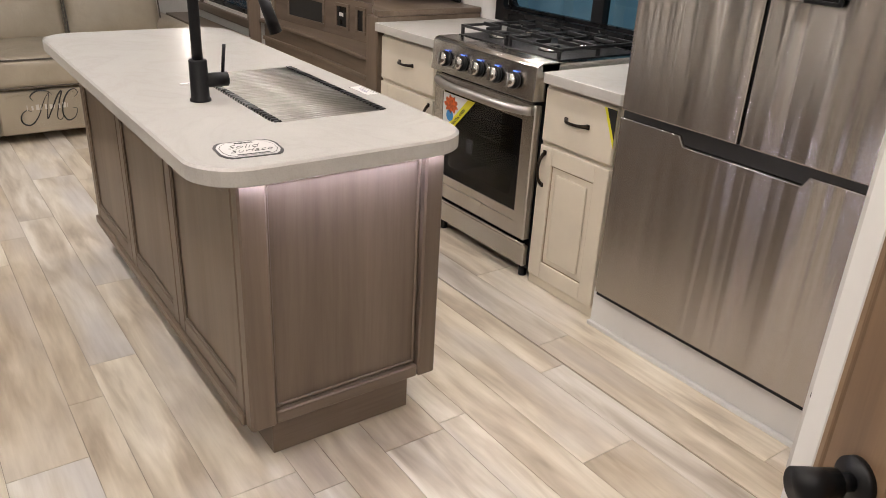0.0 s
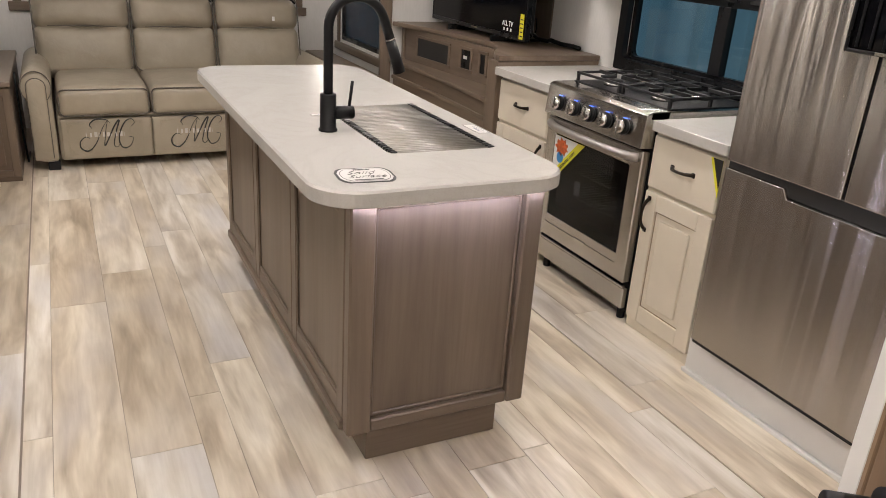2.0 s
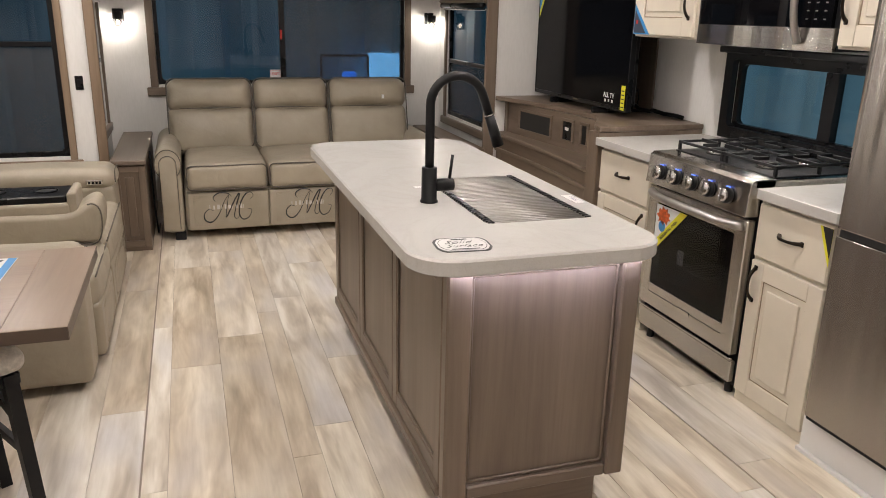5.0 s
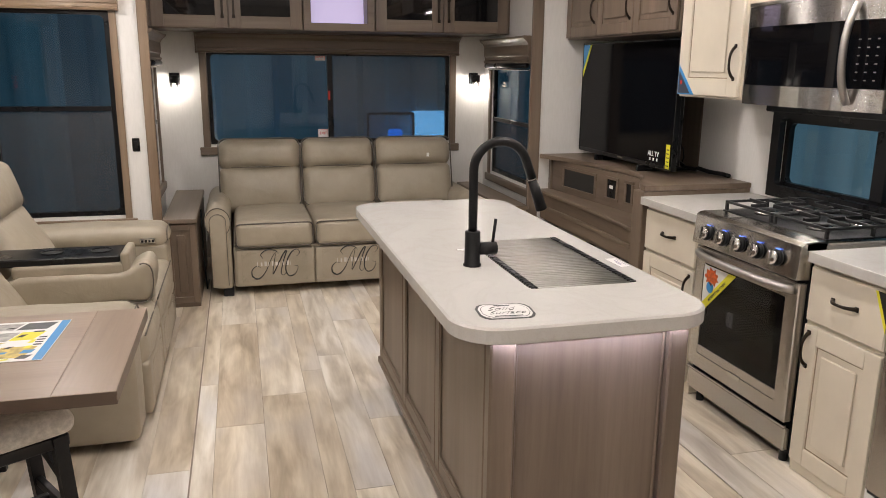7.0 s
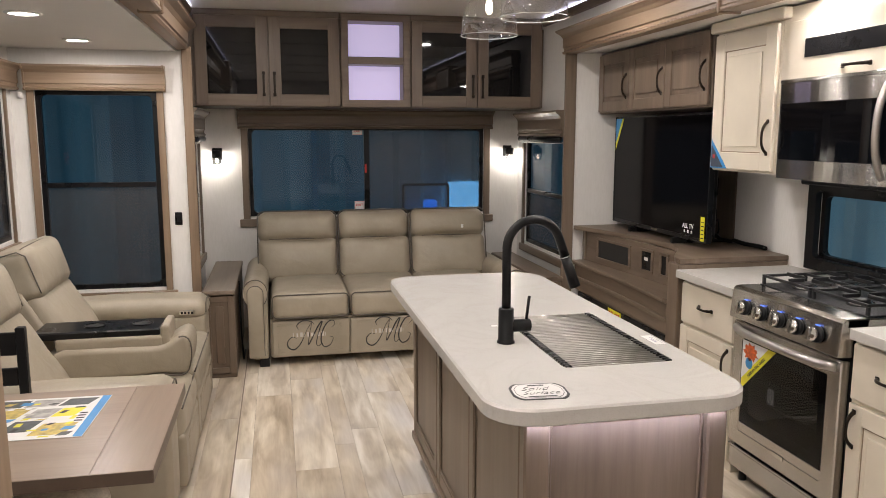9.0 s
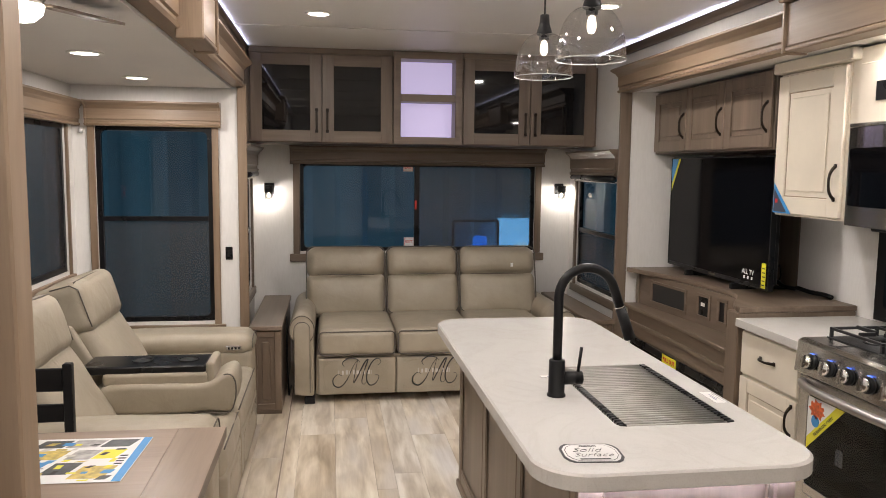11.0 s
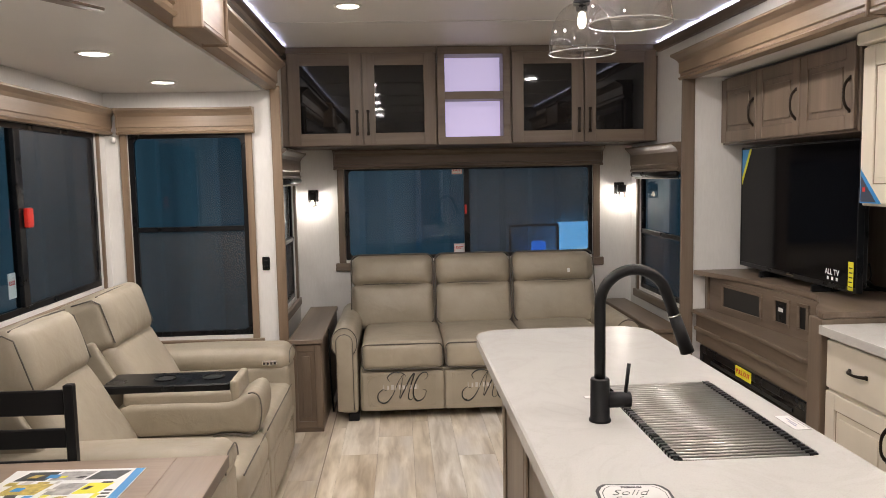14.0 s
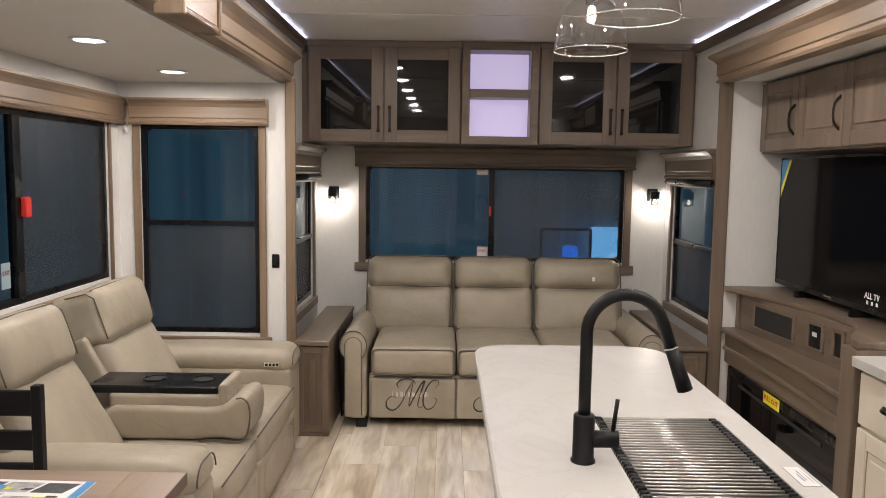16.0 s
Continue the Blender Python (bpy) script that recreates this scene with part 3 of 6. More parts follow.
part("latch", box(SL + 0.003, SL + 0.03, 3.955, 4.01, 1.395, 1.49, 0.006), RED, win_left, "red emergency latch")
win_stove = window("window_stove", "x", SR, -1, STOVE_WIN, "black-framed window behind the cooktop", ("v", 2.585), sill=False, barw=0.075, clear=PALE)
part("surround", round_frame("x", SR - 0.035, SR - 0.001, 1.76, 3.285, 0.93, 1.40, 0.06, 0.03), PLASTIC, win_stove, "glossy black surround")
part("lip", box(SR - 0.075, SR - 0.036, 1.76, 3.30, 1.368, 1.402, 0.006), PLASTIC, win_stove, "black top lip")


def exit_sign(at, axis, w=0.075, h=0.07):
    x, y, z = at
    if axis == "y":
        s = thing("exit_sticker", "small white exit sticker with red letters", "sticker", at)
        part("card", box(x - w / 2, x + w / 2, y - 0.002, y, z - h / 2, z + h / 2), PAPER, s)
        part("lettering", text_mesh("EXIT", 0.03, Matrix.Translation((x, y - 0.003, z + 0.008)) @ FACE_MY, 0.0006), RED, s, "red word EXIT")
        part("border", ring("y", y - 0.0032, y - 0.0021, x - w / 2 + 0.004, x + w / 2 - 0.004, z - h / 2 + 0.004, z + h / 2 - 0.004, 0.002, 0), RED, s)
    else:
        s = thing("exit_sticker", "small white exit sticker with red letters", "sticker", at)
        part("card", box(x, x + 0.002, y - w / 2, y + w / 2, z - h / 2, z + h / 2), PAPER, s)
        part("lettering", text_mesh("EXIT", 0.028, Matrix.Translation((x + 0.003, y, z + 0.012)) @ Matrix(((0, 0, 1, 0), (1, 0, 0, 0), (0, 1, 0, 0), (0, 0, 0, 1))), 0.0006), RED, s, "red word EXIT")


exit_sign((0.75, YB + 0.024, 1.015), "y", 0.085, 0.085)
exit_sign((0.74, YB + 0.024, 1.645), "y", 0.085, 0.05)
exit_sign((SL - 0.024, 3.86, 1.13), "x", 0.07, 0.12)


def crown_profile(base, out, z0, z1):
    """A moulding's section: (distance, height) with a cove, bead and lip."""
    h = z1 - z0
    return [(base, z0), (base + out * 0.55, z0), (base + out * 0.62, z0 + 0.08 * h), (base + out * 0.5, z0 + 0.14 * h), (base + out * 0.5, z0 + 0.24 * h),
            (base + out * 0.58, z0 + 0.28 * h), (base + out * 0.58, z0 + 0.68 * h), (base + out * 0.72, z0 + 0.80 * h), (base + out * 0.95, z0 + 0.90 * h), (base + out, z0 + 0.93 * h), (base + out, z1), (base, z1)]


def valance(name, axis, base, out, a0, a1, z0, z1, mat, label):
    """A wooden window valance with a moulded front."""
    v = thing(name, label, "valance", (base, (a0 + a1) / 2, z0) if axis == "y" else ((a0 + a1) / 2, base, z0), group="window valances")
    part("moulding", prism(crown_profile(base, out, z0, z1), axis, a0 + 0.012, a1 - 0.012), mat, v)
    grown = [(base + (d - base) * 1.03, z) for d, z in crown_profile(base, out, z0 - 0.002, z1 + 0.002)]
    for p, q in ((a0, a0 + 0.0115), (a1 - 0.0115, a1)):
        part("end_cap", prism(grown, axis, p, q), mat, v)
    return v


valance("window_valance", "x", YB, -0.15, -0.24, 1.905, 1.672, 1.822, WOOD_X, "dark taupe wooden valance over the rear window")
valance("window_valance", "x", YE, -0.085, -1.443, -0.615, 1.895, 2.05, TRIM_X, "tan oak valance over the tall window")
valance("window_valance", "y", SL, 0.085, 2.80, 5.046, 1.895, 2.05, TRIM_Y, "tan oak valance over the slider window")
valance("window_valance", "y", XL, 0.10, 5.16, 6.20, 1.61, 1.80, WOOD_Y, "dark taupe wooden valance over a side window")
valance("window_valance", "y", XR, -0.10, 5.16, 6.20, 1.61, 1.80, WOOD_Y, "dark taupe wooden valance over a side window")

for x, s in ((XL, 1), (XR, -1)):
    bl = thing("window_blind", "dark rolled blind under a side valance", "blind", (x + s * 0.05, 5.68, 1.575), group="side blinds")
    part("roll", cyl((x + s * 0.05, 5.20, 1.59), (x + s * 0.05, 6.16, 1.59), 0.019, seg=14), PLASTIC, bl, "", True)
    part("hem_bar", box(x + s * 0.03 - 0.008, x + s * 0.03 + 0.008, 5.20, 6.16, 1.556, 1.570, 0.003), CHROME, bl)

# slide-out openings: posts, fascias, boxes on the fascia
solid("trim_post_left", box(-0.512, -0.462, YE + 0.003, YE + 0.055, 0, 2.16, 0.004), TRIM_Z, "tan oak post at the slide-out opening", "trim", "structure")
solid("trim_post_edge_left", box(-0.512, -0.452, YE - 0.02, YE - 0.001, 0, 2.18, 0.004), TRIM_Z, "tan oak casing of the slide-out opening", "trim", "structure")
solid("trim_post_right", box(2.105, 2.164, YE + 0.002, YE + 0.055, 0, 2.2, 0.004), WOOD_Z, "taupe oak post at the slide-out opening", "trim", "structure")
solid("trim_post_edge_right", box(2.085, 2.168, YE - 0.02, YE - 0.001, 0, 2.2, 0.004), WOOD_Z, "taupe oak casing of the slide-out opening", "trim", "structure")
solid("trim_post_near", box(-0.588, -0.497, 1.37, 1.455, 0, 2.36, 0.005), TRIM_Z, "tan oak post at the near end of the slide-out", "trim", "structure")
solid("trim_fascia_left", prism(crown_profile(XL + 0.002, 0.125, 2.16, 2.325), "y", 1.457, YE + 0.05), TRIM_Y, "tan oak fascia with a moulded lip", "trim", "structure")
solid("trim_fascia_right", prism(crown_profile(XR - 0.002, -0.137, 2.19, 2.35), "y", 0.86, YE + 0.05), TRIM_Y, "tan oak fascia with a moulded lip", "trim", "structure")


def fascia_box(x0, x1, y0, y1, z0, z1):
    b = thing("fascia_box", "tan oak box on the slide-out fascia with a moulded foot", "box", ((x0 + x1) / 2, (y0 + y1) / 2, z0))
    part("front", box(x0, x1, y0 + 0.02, y1 - 0.02, z0 + 0.03, z1, 0.004), TRIM_Y, b)
    part("end_cap", box(x0 - 0.012, x1 + 0.012, y0, y0 + 0.0195, z0, z1 + 0.005, 0.005), TRIM_Z, b)
    part("end_cap", box(x0 - 0.012, x1 + 0.012, y1 - 0.0195, y1, z0, z1 + 0.005, 0.005), TRIM_Z, b)
    part("foot", box(x0 - 0.006, x1 + 0.006, y0 + 0.02, y1 - 0.02, z0 + 0.008, z0 + 0.03, 0.006), TRIM_Y, b)
    part("lip", box(x0 - 0.03, x1 + 0.02, y0 - 0.01, y1 + 0.01, z1 + 0.006, z1 + 0.03, 0.006), TRIM_Y, b)


fascia_box(-0.475, -0.395, 2.90, 3.31, 2.125, 2.345)
fascia_box(2.005, 2.10, 2.30, 2.98, 2.155, 2.365)

# crown along the ceiling with its lit strip
for x, s in ((XL, 1), (XR, -1)):
    solid("trim_crown", prism([(x, ZC - 0.062), (x + s * 0.026, ZC - 0.062), (x + s * 0.032, ZC - 0.045), (x + s * 0.048, ZC - 0.028), (x + s * 0.052, ZC - 0.016), (x, ZC - 0.016)], "y", YF, 5.69), WOOD_Y,
          "dark wooden crown along the ceiling", "trim", "structure")
    st = thing("led_strip", "white light strip above the wooden crown", "light", (x + s * 0.06, 3, ZC - 0.018))
    part("strip", box(x + s * 0.036 - 0.004, x + s * 0.036 + 0.004, 0.0, 5.66, ZC - 0.0155, ZC - 0.010), LEDW, st)


# ==== cabinet helpers ====
def fbox(face, front, d0, d1, a0, a1, z0, z1, r=0.0, bm=None):
    """A block behind (or, negative, before) a front plane; face: the way it looks."""
    if face == "-x":
        return box(front + d0, front + d1, a0, a1, z0, z1, r, bm)
    if face == "+x":
        return box(front - d1, front - d0, a0, a1, z0, z1, r, bm)
    return box(a0, a1, front + d0, front + d1, z0, z1, r, bm)


def fpoint(face, front, d, a, z):
    return (front + d, a, z) if face == "-x" else (front - d, a, z) if face == "+x" else (a, front + d, z)


def pull(face, front, a, z, length, upright, parent, material=BRONZE):
    """An arched pull handle."""
    n, pts, rs = 10, [], []
    for i in range(n + 1):
        u = i / n * 2 - 1
        rise = 0.030 * (1 - abs(u) ** 3) + 0.002
        s = u * length / 2
        pts.append(fpoint(face, front, -rise, a if upright else a + s, z + s if upright else z))
        rs.append(0.0058 + 0.0025 * abs(u) ** 2)
    bm = tube(pts, rs, 8)
    for u in (-1, 1):
        s = u * length / 2
        aa, zz = (a, z + s) if upright else (a + s, z)
        fbox(face, front, -0.007, 0.0, aa - 0.010, aa + 0.010, zz - 0.010, zz + 0.010, 0.003, bm)
    return part("handle", bm, material, parent, "dark bronze arched handle", True)


def panel_door(name, parent, face, front, a0, a1, z0, z1, mat_up, mat_flat, stile=0.055, raised=True, handle=None, glaze=True, pane=None):
    """A framed door: stiles and rails, a raised or flat field, a line of glaze in the groove."""
    d = part(name, fbox(face, front, 0.0185, 0.02, a0 + 0.002, a1 - 0.002, z0 + 0.002, z1 - 0.002), mat_up, parent)
    for u, v in ((a0, a0 + stile), (a1 - stile, a1)):
        part("stile", fbox(face, front, 0, 0.018, u, v, z0, z1, 0.003), mat_up, d)
    for u, v in ((z0, z0 + stile), (z1 - stile, z1)):
        part("rail", fbox(face, front, 0.0008, 0.018, a0 + stile - 0.002, a1 - stile + 0.002, u, v, 0.003), mat_flat, d)
    i0, i1, j0, j1 = a0 + stile - 0.002, a1 - stile + 0.002, z0 + stile - 0.002, z1 - stile + 0.002
    if pane:
        part("pane", fbox(face, front, 0.008, 0.014, i0, i1, j0, j1), pane, d, "dark glass pane")
        return d
    part("panel", fbox(face, front, 0.009, 0.017, i0, i1, j0, j1), mat_up, d)
    if raised:
        w = 0.030
        part("field", fbox(face, front, 0.002, 0.0088, i0 + w, i1 - w, j0 + w, j1 - w, 0.0045), mat_up, d)
    if glaze:
        ax = "x" if face != "-y" else "y"
        e = front + (0.008 if face != "+x" else -0.008)
        e2 = front + (0.0089 if face != "+x" else -0.0089)
        part("groove", ring(ax, min(e, e2), max(e, e2), i0 + 0.002, i1 - 0.002, j0 + 0.002, j1 - 0.002, 0.005, 0), GLAZE, d, "brown glaze line")
    if handle:
        pull(face, front, *handle, d)
    return d


def drawer_front(parent, face, front, a0, a1, z0, z1, mat, handle=None):
    d = part("drawer", fbox(face, front, 0, 0.02, a0, a1, z0, z1, 0.006), mat, parent)
    if handle:
        pull(face, front, *handle, d)
    return d


# ==== island ====
def make_island():
    g = thing("kitchen_island", "taupe oak kitchen island with framed panels", "island", (0.98, 2.55, 0))
    part("plinth", box(0.767, 1.225, 1.698, 3.30, 0, 0.15, 0.003), WOOD_X, g, "recessed toe plinth")
    part("body", box(0.715, 1.285, 1.70, 3.385, 0.145, 0.868, 0.003), WOOD_Z, g)
    # near end: corner posts, rails and one framed panel
    part("post", box(0.69, 0.765, 1.655, 1.70, 0.13, 0.868, 0.006), WOOD_Z, g)
    part("post", box(1.235, 1.297, 1.655, 1.70, 0.13, 0.868, 0.006), WOOD_Z, g)
    part("rail", box(0.765, 1.235, 1.66, 1.70, 0.13, 0.172, 0.005), WOOD_X, g)
    part("panel", box(0.766, 1.234, 1.684, 1.6995, 0.172, 0.866), WOOD_Z, g)
    part("bead", ring("y", 1.676, 1.6838, 0.766, 1.234, 0.173, 0.845, 0.012, 0.004), WOOD_Z, g)
    part("rail", box(0.765, 1.235, 1.663, 1.70, 0.846, 0.868, 0.004), WOOD_X, g)
    # long side: three framed panels and the bottom rail
    part("rail", box(0.68, 0.715, 1.70, 3.385, 0.13, 0.165, 0.004), WOOD_Y, g)
    ys = (1.702, 2.262, 2.822, 3.383)
    for a, b in zip(ys, ys[1:]):
        panel_door("side_panel", g, "-x", 0.690, a + 0.003, b - 0.003, 0.167, 0.866, WOOD_Z, WOOD_Y, 0.055, False, None, False)
        part("bead", ring("x", 0.6925, 0.6985, a + 0.055, b - 0.055, 0.222, 0.812, 0.012, 0.003), WOOD_Z, g)
    part("end_panel", box(0.70, 1.29, 3.385, 3.40, 0.14, 0.868, 0.003), WOOD_Z, g)
    ys = (1.72, 2.28, 2.84, 3.38)
    for a, b in zip(ys, ys[1:]):
        panel_door("cabinet_door", g, "+x", 1.306, a + 0.004, b - 0.004, 0.16, 0.86, WOOD_Z, WOOD_Y, 0.055, True, None, False)
    led = thing("under_counter_led", "lavender light strip under the island worktop", "light", (0.98, 1.66, 0.868))
    part("strip", box(0.70, 1.29, 1.632, 1.640, 0.860, 0.868), LEDV, led)
    # worktop with the sink's opening
    out = rounded(0.588, 1.362, 1.595, 3.555, 0.135, 10)
    bm = bmesh.new()
    sx0, sx1, sy0, sy1 = 0.905, 1.275, 1.925, 2.60
    hole = rounded(sx0, sx1, sy0, sy1, 0.03, 10)
    rings = []
    for zz, inset in ((0.868, 0.004), (0.872, 0.0), (0.909, 0.0), (0.915, 0.006)):
        cx, cy = 0.975, 2.575
        rings.append([bm.verts.new((x + (inset if x < cx else -inset), y + (inset if y < cy else -inset), zz)) for x, y in out])
    inner = [[bm.verts.new((x, y, zz)) for x, y in hole] for zz in (0.868, 0.915)]
    n = len(out)
    for a, b in zip(rings, rings[1:]):
        for k in range(n):
            bm.faces.new((a[k], a[(k + 1) % n], b[(k + 1) % n], b[k]))
    for k in range(n):
        bm.faces.new((rings[-1][k], rings[-1][(k + 1) % n], inner[1][(k + 1) % n], inner[1][k]))
        bm.faces.new((inner[0][k], inner[0][(k + 1) % n], rings[0][(k + 1) % n], rings[0][k]))
        bm.faces.new((inner[1][k], inner[1][(k + 1) % n], inner[0][(k + 1) % n], inner[0][k]))
    bmesh.ops.recalc_face_normals(bm, faces=bm.faces)
    solid("island_worktop", bm, QUARTZ, "white quartz worktop with rounded corners", "worktop")
    s = thing("kitchen_sink", "stainless undermount sink below the rack", "sink", (1.09, 2.26, 0.70))
    bm = bmesh.new()
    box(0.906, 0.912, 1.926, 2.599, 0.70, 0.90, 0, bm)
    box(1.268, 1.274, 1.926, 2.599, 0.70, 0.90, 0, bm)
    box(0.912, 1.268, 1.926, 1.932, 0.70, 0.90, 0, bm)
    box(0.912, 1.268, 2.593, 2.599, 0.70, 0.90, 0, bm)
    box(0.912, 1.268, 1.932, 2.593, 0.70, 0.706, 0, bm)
    # Basin steel is darkened to deepen the shade between the rack's rods.
    part("basin", bm, plain("shade_darkened_basin_steel", (0.14, 0.135, 0.13), 0.6, 1.0), s)
    part("ledge", box(0.9125, 0.938, 1.9325, 2.5925, 0.896, 0.904), SATIN, s, "ledge that carries the rack")
    part("ledge", box(1.242, 1.2675, 1.9325, 2.5925, 0.896, 0.904), SATIN, s)
    part("drain", cyl((1.09, 2.26, 0.706), (1.09, 2.26, 0.712), 0.045), BLACK, s)


make_island()


def make_rack():
    """A roll-up drying rack over the sink: rods held by two dark rubber strips."""
    g = thing("drying_rack", "roll-up steel drying rack with black rubber edges over the sink", "rack", (1.09, 2.26, 0.915))
    rod = bpy.data.meshes.new("rod")
    bm = cyl((0.910, 0, 0), (1.270, 0, 0), 0.0045, seg=10)
    bm.to_mesh(rod)
    bm.free()
    rod.materials.append(plain("rack_steel", (0.36, 0.34, 0.32), 0.32, 1.0))
    for p in rod.polygons:
        p.use_smooth = True
    n = 33
    for i in range(n):
        y = 1.936 + i * (2.590 - 1.936) / (n - 1)
        r = new("rod", rod)
        r.matrix_basis = Matrix.Translation((0, y, 0.9125))
        hang(r, g)
        for x in (0.922, 1.258):
            part("grip", box(x - 0.011, x + 0.011, y - 0.0068, y + 0.0068, 0.9045, 0.9188, 0.002), PLASTIC, g)


make_rack()


def make_faucet():
    x, y = 0.815, 2.245
    g = thing("faucet", "matte black gooseneck pull-down faucet on the island", "faucet", (x, y, 0.915))
    part("base", lathe([(0.0, 0.0), (0.031, 0.0), (0.031, 0.006), (0.027, 0.010), (0.0265, 0.118), (0.024, 0.122), (0.0, 0.122)], (x, y, 0.915), 28), BLACK, g, "", True)
    R, top = 0.095, 1.243
    pts = [(x, y, 1.03), (x, y, 1.10), (x, y, 1.17), (x, y, top)]
    for k in range(1, 17):
        a = radians(180 - k * 160 / 16)
        pts.append((x + R + R * math.cos(a), y, top + R * math.sin(a)))
    tip = Vector(pts[-1])
    pts.append(tuple(tip + Vector((0.342, 0, -0.94)) * 0.07))
    part("spout", tube(pts, 0.0155, 16), BLACK, g, "", True)
    e = Vector(pts[-1])
    d = (Vector(pts[-1]) - Vector(pts[-2])).normalized()
    part("collar", cyl(e, e + d * 0.004, 0.0175, seg=20), CHROME, g, "thin bright ring", True)
    part("spray_head", cyl(e + d * 0.004, e + d * 0.115, 0.0165, 0.0195, seg=20), BLACK, g, "pull-down spray head", True)
    part("valve", cyl((x + 0.02, y, 0.973), (x + 0.085, y, 0.973), 0.0215, seg=24), BLACK, g, "", True)
    part("lever", cyl((x + 0.072, y, 0.99), (x + 0.082, y, 1.075), 0.0055, seg=10), BLACK, g, "", True)


make_faucet()


def make_sign():
    """A small die-cut card that lies on the worktop near the rounded corner."""
    g = thing("counter_sign", "small white die-cut card with a black border on the worktop", "sign", (0.755, 1.73, 0.915))
    m = Matrix.Translation((0.757, 1.735, 0.9155)) @ pose(0, 0, 0, 0, 0, -5)

    def plate(w, h, z0, z1, notch):
        out = [(-w + notch, -h), (w - notch, -h), (w - notch * 0.4, -h + notch * 0.6), (w, -h + notch * 1.6), (w, h - notch * 1.6), (w - notch * 0.4, h - notch * 0.6), (w - notch, h),
               (-w + notch, h), (-w + notch * 0.4, h - notch * 0.6), (-w, h - notch * 1.6), (-w, -h + notch * 1.6), (-w + notch * 0.4, -h + notch * 0.6)]
        bm = prism(out, "z", z0, z1)
        bmesh.ops.transform(bm, matrix=m, verts=bm.verts)
        return bm

    part("border", plate(0.080, 0.066, 0.0, 0.0008, 0.022), INK, g)
    part("card", plate(0.0735, 0.0595, 0.001, 0.0016, 0.022), CARD, g)
    for z0, z1, w, h in ((0.0017, 0.0019, 0.068, 0.054), (0.00195, 0.0021, 0.0665, 0.0525)):
        part("inner_line", plate(w, h, z0, z1, 0.022), INK if w > 0.067 else CARD, g)
    part("lettering", text_mesh("Solid", 0.040, m @ Matrix.Translation((-0.012, 0.016, 0.0028)), -0.0009, 0.45), INK, g, "word Solid in script")
    part("lettering", text_mesh("Surface", 0.036, m @ Matrix.Translation((0.0, -0.018, 0.0028)), -0.0009, 0.45), INK, g, "word Surface in script")
    part("lettering", text_mesh("PREMIUM", 0.011, m @ Matrix.Translation((0, 0.044, 0.0028)), 0.0004), INK, g, "small word PREMIUM")
    bm = box(-0.04, 0.04, -0.049, -0.042, 0.0023, 0.0026)
    bmesh.ops.transform(bm, matrix=m, verts=bm.verts)
    part("print_bar", bm, INK, g)


make_sign()


def sticker_card(x, y, w, h, turn, label):
    g = thing("sticker", label, "sticker", (x, y, 0.915))
    m = Matrix.Translation((x, y, 0.9155)) @ pose(0, 0, 0, 0, 0, turn)
    for name, args, mat in (("card", (-w, w, -h, h, 0, 0.0006), CARD), ("border", (-w, -w + 0.001, -h, h, 0.0008, 0.001), INK), ("border", (w - 0.001, w, -h, h, 0.0008, 0.001), INK), ("border", (-w + 0.001, w - 0.001, -h, -h + 0.001, 0.0008, 0.001), INK),
                            ("print_bar", (-w * 0.30, -w * 0.16, -h * 0.5, h * 0.2, 0.0008, 0.001), NAVY), ("print_bar", (w * 0.05, w * 0.18, -h * 0.35, h * 0.6, 0.0008, 0.001), NAVY), ("print_bar", (w * 0.55, w * 0.60, -h * 0.7, h * 0.7, 0.0008, 0.001), INK)):
        bm = box(*args)
        bmesh.ops.transform(bm, matrix=m, verts=bm.verts)
        part(name, bm, mat, g)


sticker_card(1.325, 2.165, 0.022, 0.06, 0, "small white printed sticker on the worktop edge")
sticker_card(0.86, 2.47, 0.035, 0.012, 0, "small white printed sticker by the faucet")


# ==== kitchen run ====
FX = 2.145


def base_cabinet(y0, y1, label, handle_side):
    g = thing("base_cabinet", label, "cabinet", (2.45, (y0 + y1) / 2, 0), group="cream base cabinets")
    part("body", box(FX + 0.021, SR - 0.002, y0, y1, 0.0, 0.872, 0.002), CREAM, g)
    drawer_front(g, "-x", FX, y0 + 0.012, y1 - 0.012, 0.640, 0.855, CREAM, ((y0 + y1) / 2 + 0.0, 0.755, 0.115, False))
    hy = y1 - 0.045 if handle_side > 0 else y0 + 0.045
    panel_door("cabinet_door", g, "-x", FX, y0 + 0.012, y1 - 0.012, 0.055, 0.625, CREAM, CREAM, 0.072, True, (hy, 0.53, 0.135, True))
    return g


base_cabinet(1.788, 2.188, "cream glazed base cabinet beside the refrigerator", 1)
base_cabinet(2.93, 3.435, "cream glazed base cabinet beside the media console", -1)
for y0, y1 in ((1.765, 2.168), (2.915, 3.442)):
    solid("worktop", prism(rounded(FX - 0.03, SR - 0.002, y0, y1, 0.006, 2), "z", 0.874, 0.915, 0.003), QUARTZ, "white quartz worktop beside the range", "worktop")


